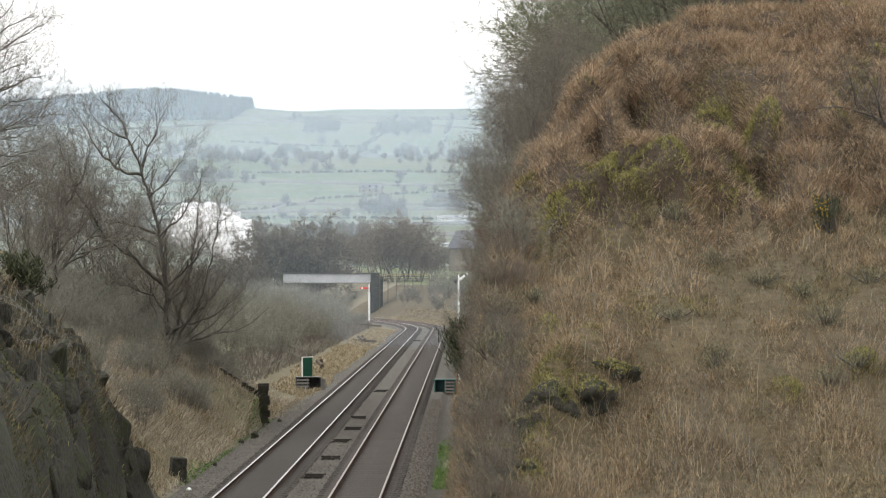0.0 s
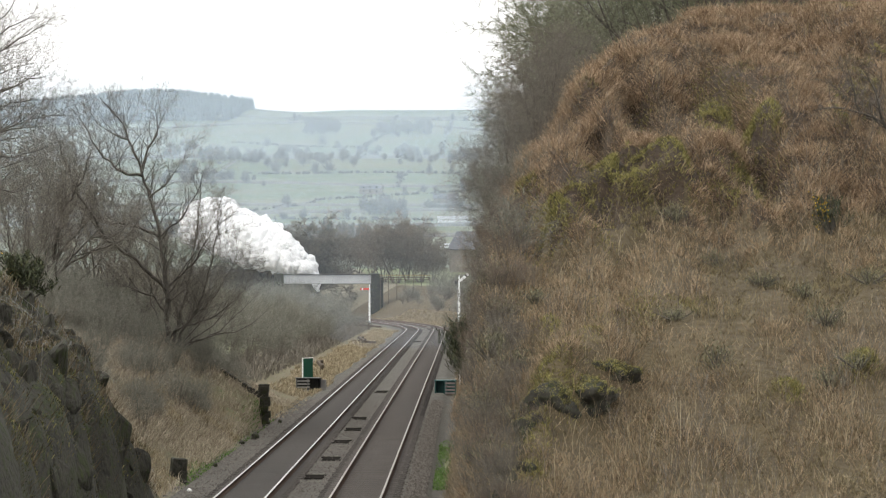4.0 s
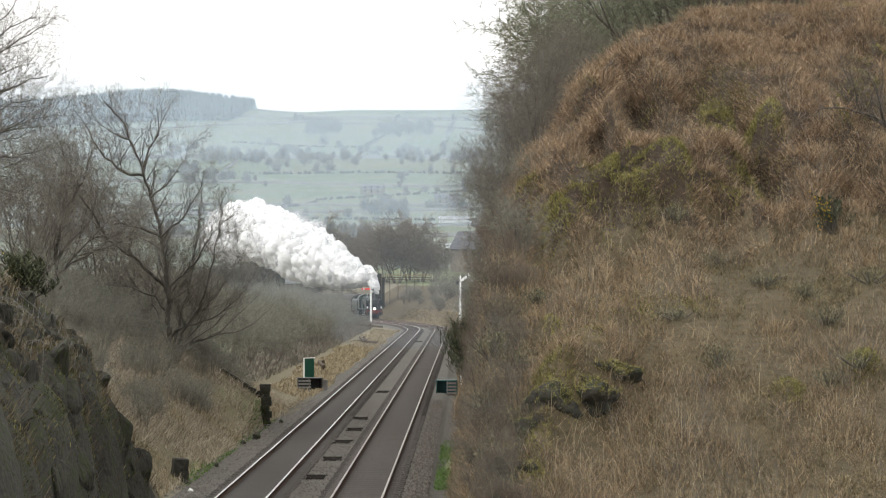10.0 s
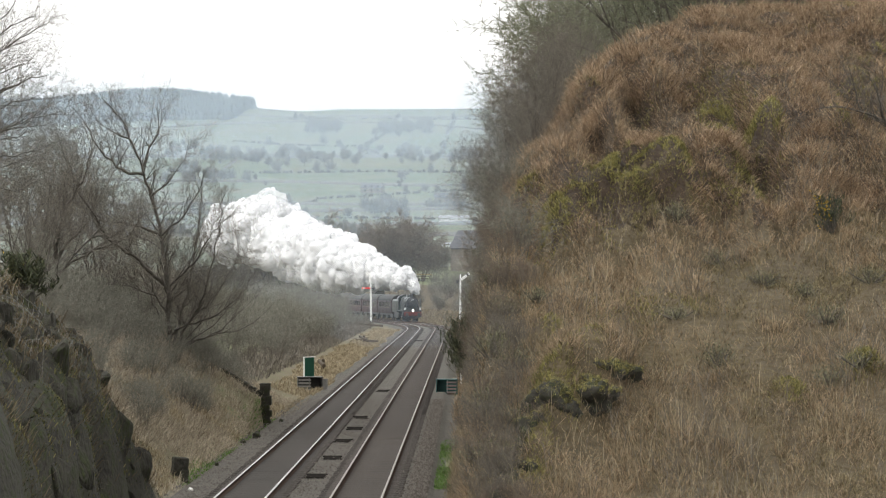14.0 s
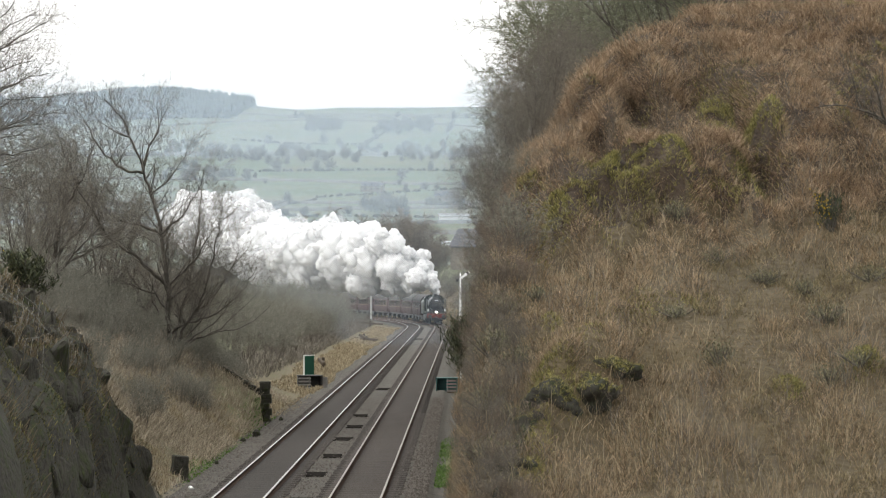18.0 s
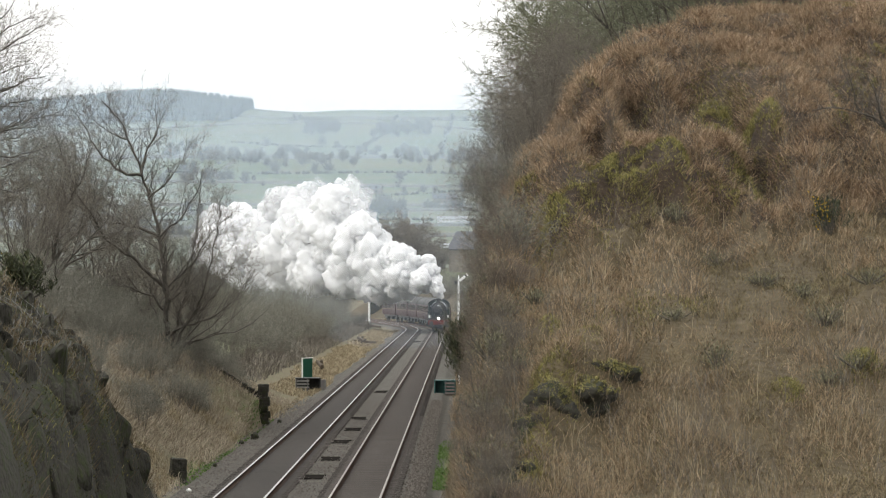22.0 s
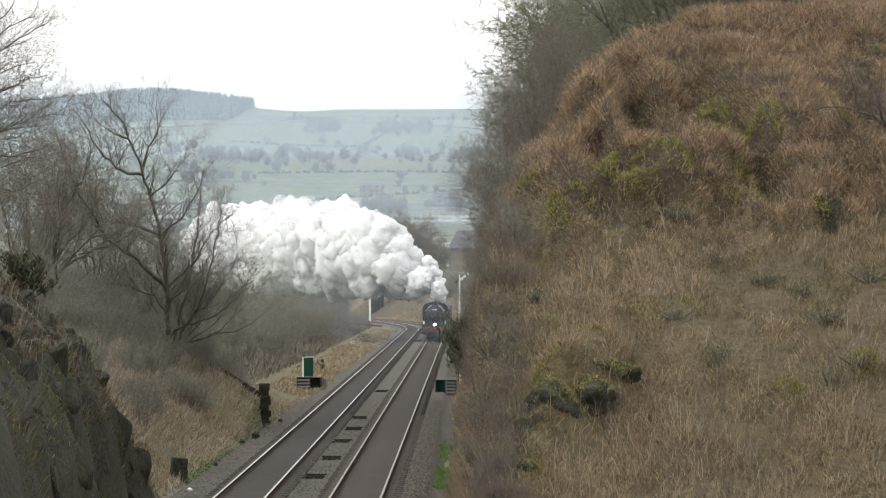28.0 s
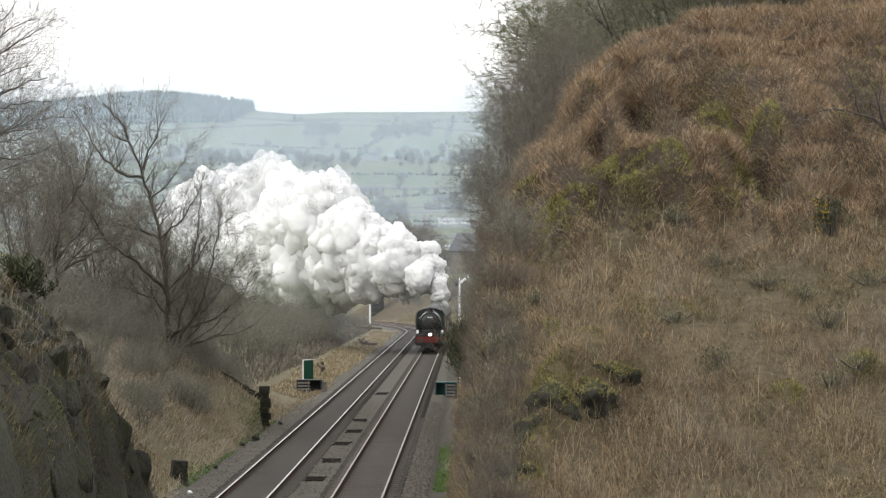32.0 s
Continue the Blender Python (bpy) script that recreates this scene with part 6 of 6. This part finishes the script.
def scatter_ballast():
    rng = np.random.RandomState(31)
    n = 15000
    y = 126 + 120 * rng.rand(n) ** 1.2
    x = -9.3 + 8.05 * rng.rand(n)
    x = np.where((np.abs(x - RIGHT_LINE) < 0.95) | (np.abs(x - LEFT_LINE) < 0.95), -1.9 + 0.65 * rng.rand(n), x)
    c = np.stack([x, y, rail_z(y) - 0.2 + 0.015], -1)
    s = 0.022 + 0.03 * rng.rand(n, 1, 1)
    o = np.array([(1, 0, 0), (-0.5, 0.87, 0), (-0.5, -0.87, 0), (0.1, 0.1, 0.9)])
    v = (c[:, None] + o[None] * s * (0.7 + 0.6 * rng.rand(n, 4, 3))).reshape(-1, 3)
    i = np.arange(n)[:, None] * 4
    f = np.concatenate([i + [[0, 1, 3]], i + [[1, 2, 3]], i + [[2, 0, 3]]])
    tagged(new("ballast_stones", np_mesh("ballast_stones", v, f, STONES)), "loose grey-brown ballast stones between and beside the tracks", "ballast", kind="stuff")


STONES = ramp_mat("ballast_stone", [(0.056, 0.048, 0.04), (0.096, 0.084, 0.072), (0.144, 0.128, 0.112)], 0.7, bump=0.0, island=0.9)
scatter_ballast()

# loose timbers on the verge
for i, (x, y, a, L, z) in enumerate([(-10.2, 452, 70, 2.6, 0.25), (-10.4, 448, 25, 1.6, 0.5), (-11.8, 545, 80, 3.2, 0.45), (-10.3, 318, 15, 1.5, 0.5)]):
    x += float(shift(y))
    t = thing("old_timber", Matrix.Translation((x, y, float(ground(x, y)) + z)) @ pose(0, 0, 0, 0, 8 * (i % 2) + 4, a - 90), "weathered old timber lying on the verge", "timber", "old timbers")
    part("baulk", box(-L / 2, L / 2, -0.12, 0.12, -0.12, 0.12, 0.02), WOOD, t)
    part("peg", box(-0.1, 0.1, 0.02, 0.2, -0.9, 0.3, 0.02), WOOD, t)


# ---------- road bridge ----------
def build_bridge():
    y, z0, z1 = 766.0, -2.15, -0.65
    t = thing("road_bridge", pose(0, y, 0, 0, 0, 3), "pale plate-girder road bridge over the railway", "bridge")
    x0, x1 = -31.0, -16.2
    for dy in (0, 5.5):
        g = part("girder", box(x0, x1, dy - 0.05, dy + 0.05, z0 + 0.1, z1 - 0.08, 0.0), GIRDER, t, "pale grey riveted plate girder")
        part("flange", box(x0, x1, dy - 0.22, dy + 0.22, z1 - 0.08, z1, 0.01), DARK_IRON, g)
        part("flange", box(x0, x1, dy - 0.22, dy + 0.22, z0, z0 + 0.1, 0.01), GIRDER, g)
        n = 9
        for i in range(n):
            x = x0 + (x1 - x0) * (i + 0.5) / n
            part("stiffener", box(x - 0.05, x + 0.05, dy - 0.2, dy - 0.05, z0 + 0.1, z1 - 0.08), GIRDER, g)
    part("deck", box(x0, x1, 0.05, 5.45, z0 - 0.1, z0 + 0.25), CONCRETE, t)
    part("abutment", box(x1, x1 + 1.5, -0.4, 6.0, -8.5, z1 + 0.15, 0.05), ROCK, t, "dark stone abutment")
    part("abutment", box(x0 - 1.5, x0, -0.4, 6.0, -8.5, z1 + 0.15, 0.05), ROCK, t, "dark stone abutment")
    part("wing_wall", box(x1 + 1.5, x1 + 2.1, 0.2, 5.8, -8.5, -1.2, 0.05), ROCK, t)
    f = thing("paddock_fence", pose(0, 764.0, 0, 0, 0, 0), "pale timber post-and-rail fence beside the bridge", "fence")
    for i in range(7):
        x = -14.6 + 1.4 * i
        part("post", box(x - 0.06, x + 0.06, -0.06, 0.06, float(ground(x, 764)) - 0.3, -0.55, 0.01), WOOD, f)
    for z in (-0.75, -1.15, -1.5):
        part("rail", box(-14.7, -6.1, -0.1, -0.06, z - 0.06, z + 0.06, 0.01), STRAW_PAINT if z > -0.8 else WOOD, f)


build_bridge()


# ---------- valley buildings ----------
def build_house(x, y, w, d, eaves, ridge, turn, label, wall_mat, roof_mat, windows):
    t = thing("farmhouse" if windows else "farm_shed", pose(x, y, float(ground(x, y)) - 0.6, 0, 0, turn), label, "house" if windows else "barn")
    part("wall", box(-w / 2, w / 2, -d / 2, d / 2, 0, eaves + 0.6), wall_mat, t)
    for s in (-1, 1):
        g = prism([(-d / 2, eaves + 0.6), (0, ridge + 0.6), (d / 2, eaves + 0.6)], 0, 0.3)
        bmesh.ops.transform(g, matrix=pose(s * (w / 2 - 0.15) + 0.15, 0, 0, 0, 0, 90), verts=g.verts)
        part("gable", g, wall_mat, t)
        r = prism([(0, ridge + 0.65), (0, ridge + 0.85), (s * (d / 2 + 0.35), eaves + 0.55), (s * (d / 2 + 0.35), eaves + 0.35)], -w / 2 - 0.2, w / 2 + 0.2)
        bmesh.ops.transform(r, matrix=pose(0, 0, 0, 0, 0, 90), verts=r.verts)
        part("roof", r, roof_mat, t)
    for i in range(windows):
        for z in (1.5, 4.0):
            xx = -w / 2 + (i + 0.7) * w / (windows + 0.4)
            win = part("window", box(xx - 0.45, xx + 0.45, -d / 2 - 0.03, -d / 2 + 0.1, z, z + 1.2), GLASS_DARK, t)
            part("sill", box(xx - 0.55, xx + 0.55, -d / 2 - 0.12, -d / 2, z - 0.12, z), STONE, win)
    if windows:
        part("chimney_stack", box(w / 2 - 1.1, w / 2 - 0.2, -0.45, 0.45, ridge, ridge + 1.7, 0.03), wall_mat, t)
    return t


build_house(2.75, 888, 10.5, 6.5, 4.6, 7.8, -30, "grey stone barn with a slate roof", STONE, SLATE, 0)
build_house(-6.0, 1990, 13.5, 9.0, 1.9, 2.8, 0, "long low white farm shed in the valley", WHITE, GREY_PAINT, 0)
build_house(-5.2, 1120, 2.6, 2.0, 0.7, 0.9, 0, "small white hut in a field", WHITE, GREY_PAINT, 0)
build_house(-56.0, 2655, 13, 8, 3.2, 5.2, -8, "far grey stone farm on the hillside", STONE, SLATE, 3)
build_house(-12.0, 2560, 14, 8, 3.6, 6.0, 2, "far grey stone farm on the hillside", STONE, SLATE, 3)


# ---------- far fields ----------
def field_wall(x0, y0, x1, y1, h):
    n = 60
    u = np.linspace(0, 1, n)
    x = x0 + (x1 - x0) * u
    y = y0 + (y1 - y0) * u + 12 * np.sin(u * 5 + x0)
    z = ground(x, y)
    v = np.concatenate([np.stack([x, y - 0.5, z - 1], -1), np.stack([x, y - 0.3, z + h], -1), np.stack([x, y + 0.3, z + h], -1), np.stack([x, y + 0.5, z - 1], -1)])
    i = np.arange(n - 1)[:, None]
    f = np.concatenate([i + [[k * n, k * n + 1, (k + 1) * n + 1, (k + 1) * n]] for k in range(3)])
    return tagged(new("field_wall", np_mesh("field_wall", v, f, WALL_STONE)), "grey dry-stone wall between hill pastures", "stone wall", "field walls", kind="structure")


for a in [(-300, 1500, 200, 1540, 1.5), (-300, 1960, 200, 1930, 1.6), (-300, 2080, 250, 2150, 1.6), (-300, 2280, -120, 2230, 1.6), (-120, 2230, -60, 2420, 1.8), (-60, 2420, 300, 2440, 1.8), (-300, 2520, 300, 2600, 1.7), (-400, 2760, 300, 2720, 1.7), (-400, 3020, 350, 3080, 1.8), (-400, 3340, 350, 3300, 1.8), (-380, 3700, -120, 3760, 1.8), (-120, 3760, 60, 3640, 1.8), (-400, 3980, 350, 4060, 1.8), (-220, 4290, 350, 4310, 2.0), (-110, 2250, -100, 2520, 1.6), (20, 2450, 30, 2720, 1.6), (-160, 2740, -150, 3030, 1.6)]:
    field_wall(*a)


def far_woods():
    rng = np.random.RandomState(21)
    # plantation on the crest
    n = 3600
    x = -470 + 268 * rng.rand(n)
    y = 3840 + 440 * rng.rand(n)
    z = ground(x, y) - 1
    h = 9.5 + 5 * rng.rand(n)
    a = 2 * np.pi * np.arange(7) / 7
    v, f = [], []
    for i in range(n):
        b = len(v)
        w = 2.6 + 1.2 * rng.rand()
        for lo, hi, k in ((0.15, 0.7, 1.0), (0.45, 1.0, 0.62)):
            c = len(v)
            v += [(x[i] + w * k * math.cos(q) * (0.8 + 0.4 * rng.rand()), y[i] + w * k * math.sin(q), z[i] + h[i] * lo) for q in a]
            v.append((x[i], y[i], z[i] + h[i] * hi))
            f += [(c + j, c + (j + 1) % 7, c + 7) for j in range(7)]
    tagged(new("plantation", np_mesh("plantation", v, f, CONIFER)), "dark conifer plantation on the far hill crest", "wood", kind="stuff")
    # hedgerow trees and small woods: many twigs round short trunks
    groups = [(-118, 3650, 14, 45, 34, 10), (-52, 3620, 22, 45, 46, 10), (-40, 3150, 6, 18, 22, 10), (-150, 2990, 30, 40, 26, 9), (-100, 2950, 30, 40, 22, 9), (-190, 3350, 40, 70, 30, 9), (-20, 2960, 36, 40, 28, 9), (-38, 2060, 9, 14, 24, 8), (-10, 2130, 9, 14, 14, 8), (-150, 2760, 34, 50, 20, 8), (-75, 3350, 60, 80, 26, 8), (-32, 1010, 8, 25, 26, 7), (-24, 1050, 6, 25, 16, 6), (10, 2700, 12, 30, 12, 8), (-48, 1500, 25, 30, 12, 6), (-110, 1550, 40, 40, 24, 7)]
    hedges = [(-145, 2030, 20, 2010, 90, 3), (-120, 2400, -86, 2600, 30, 3.5), (-86, 2600, 0, 2680, 50, 3.5), (-150, 2420, -105, 2400, 26, 3), (-190, 2860, 30, 2830, 100, 4), (-170, 3250, 40, 3320, 70, 3.5), (-180, 3500, -80, 3450, 40, 4), (-80, 3450, -58, 3700, 30, 4), (-160, 3900, 20, 3850, 60, 3.5), (-43, 2700, -38, 2850, 14, 4), (-110, 3050, -100, 3300, 22, 4), (-20, 3350, -12, 3800, 30, 4)]
    plots = []
    for gx0, gy0, sx, sy, count, tall in groups:
        plots += [(gx0 + sx * (2 * rng.rand() - 1), gy0 + sy * rng.normal() * 0.6, tall) for k in range(count)]
    for x0, y0, x1, y1, count, tall in hedges:
        plots += [(x0 + (x1 - x0) * u + rng.normal(), y0 + (y1 - y0) * u + 10 * math.sin(5 * u + x0), tall * (0.62 + 1.5 * (rng.rand() > 0.96))) for u in rng.rand(int(count * 2.4))]
    vv, ff, off = [], [], 0
    for x, y, tall in plots:
        hh = tall * (0.55 + 0.7 * rng.rand())
        m = 150
        c = np.array([x, y, float(ground(x, y)) - 0.5])
        d = rng.normal(size=(m, 3))
        d[:, 2] = np.abs(d[:, 2]) * 1.1 + 0.05
        d /= np.linalg.norm(d, axis=1)[:, None]
        wide = 0.38 + 0.2 * rng.rand()
        base = c + [0, 0, hh * 0.22] + d * hh * 0.12
        tip = c + [0, 0, hh * 0.22] + d * [[hh * wide, hh * wide, hh * 0.78]] * (0.4 + 0.6 * rng.rand(m, 1))
        w = np.stack([np.ones(m), 0 * d[:, 0], rng.normal(size=m) * 0.6], -1) * (0.04 + 0.028 * hh * rng.rand(m, 1))
        v = np.stack([base - w * 0.4, base + w * 0.4, tip + w, tip - w], 1).reshape(-1, 3)
        t0 = np.array([c + [-0.3, 0, 0], c + [0.3, 0, 0], c + [0.15, 0, hh * 0.6], c + [-0.15, 0, hh * 0.6]])
        v = np.concatenate([v, t0])
        vv.append(v)
        ff.append(np.arange(len(v)).reshape(-1, 4) + off)
        off += len(v)
    tagged(new("hedgerow_trees", np_mesh("hedgerow_trees", np.concatenate(vv), np.concatenate(ff), HAZED_FAR_TWIG)), "bare hedgerow trees and copses over the valley", "trees", kind="stuff")


far_woods()

# flat tinted sheets added across the valley to stand in for winter haze
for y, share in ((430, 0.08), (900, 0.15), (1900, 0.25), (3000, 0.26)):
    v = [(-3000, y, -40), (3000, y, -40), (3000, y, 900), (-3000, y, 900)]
    h = tagged(new("haze", np_mesh("haze", v, [(0, 1, 2, 3)], haze_sheet_mat("haze", share, 6.5 + 228 * y / 8000))), "see-through blue-tinted sheet standing in for valley haze", "haze", kind="structure")

motions()
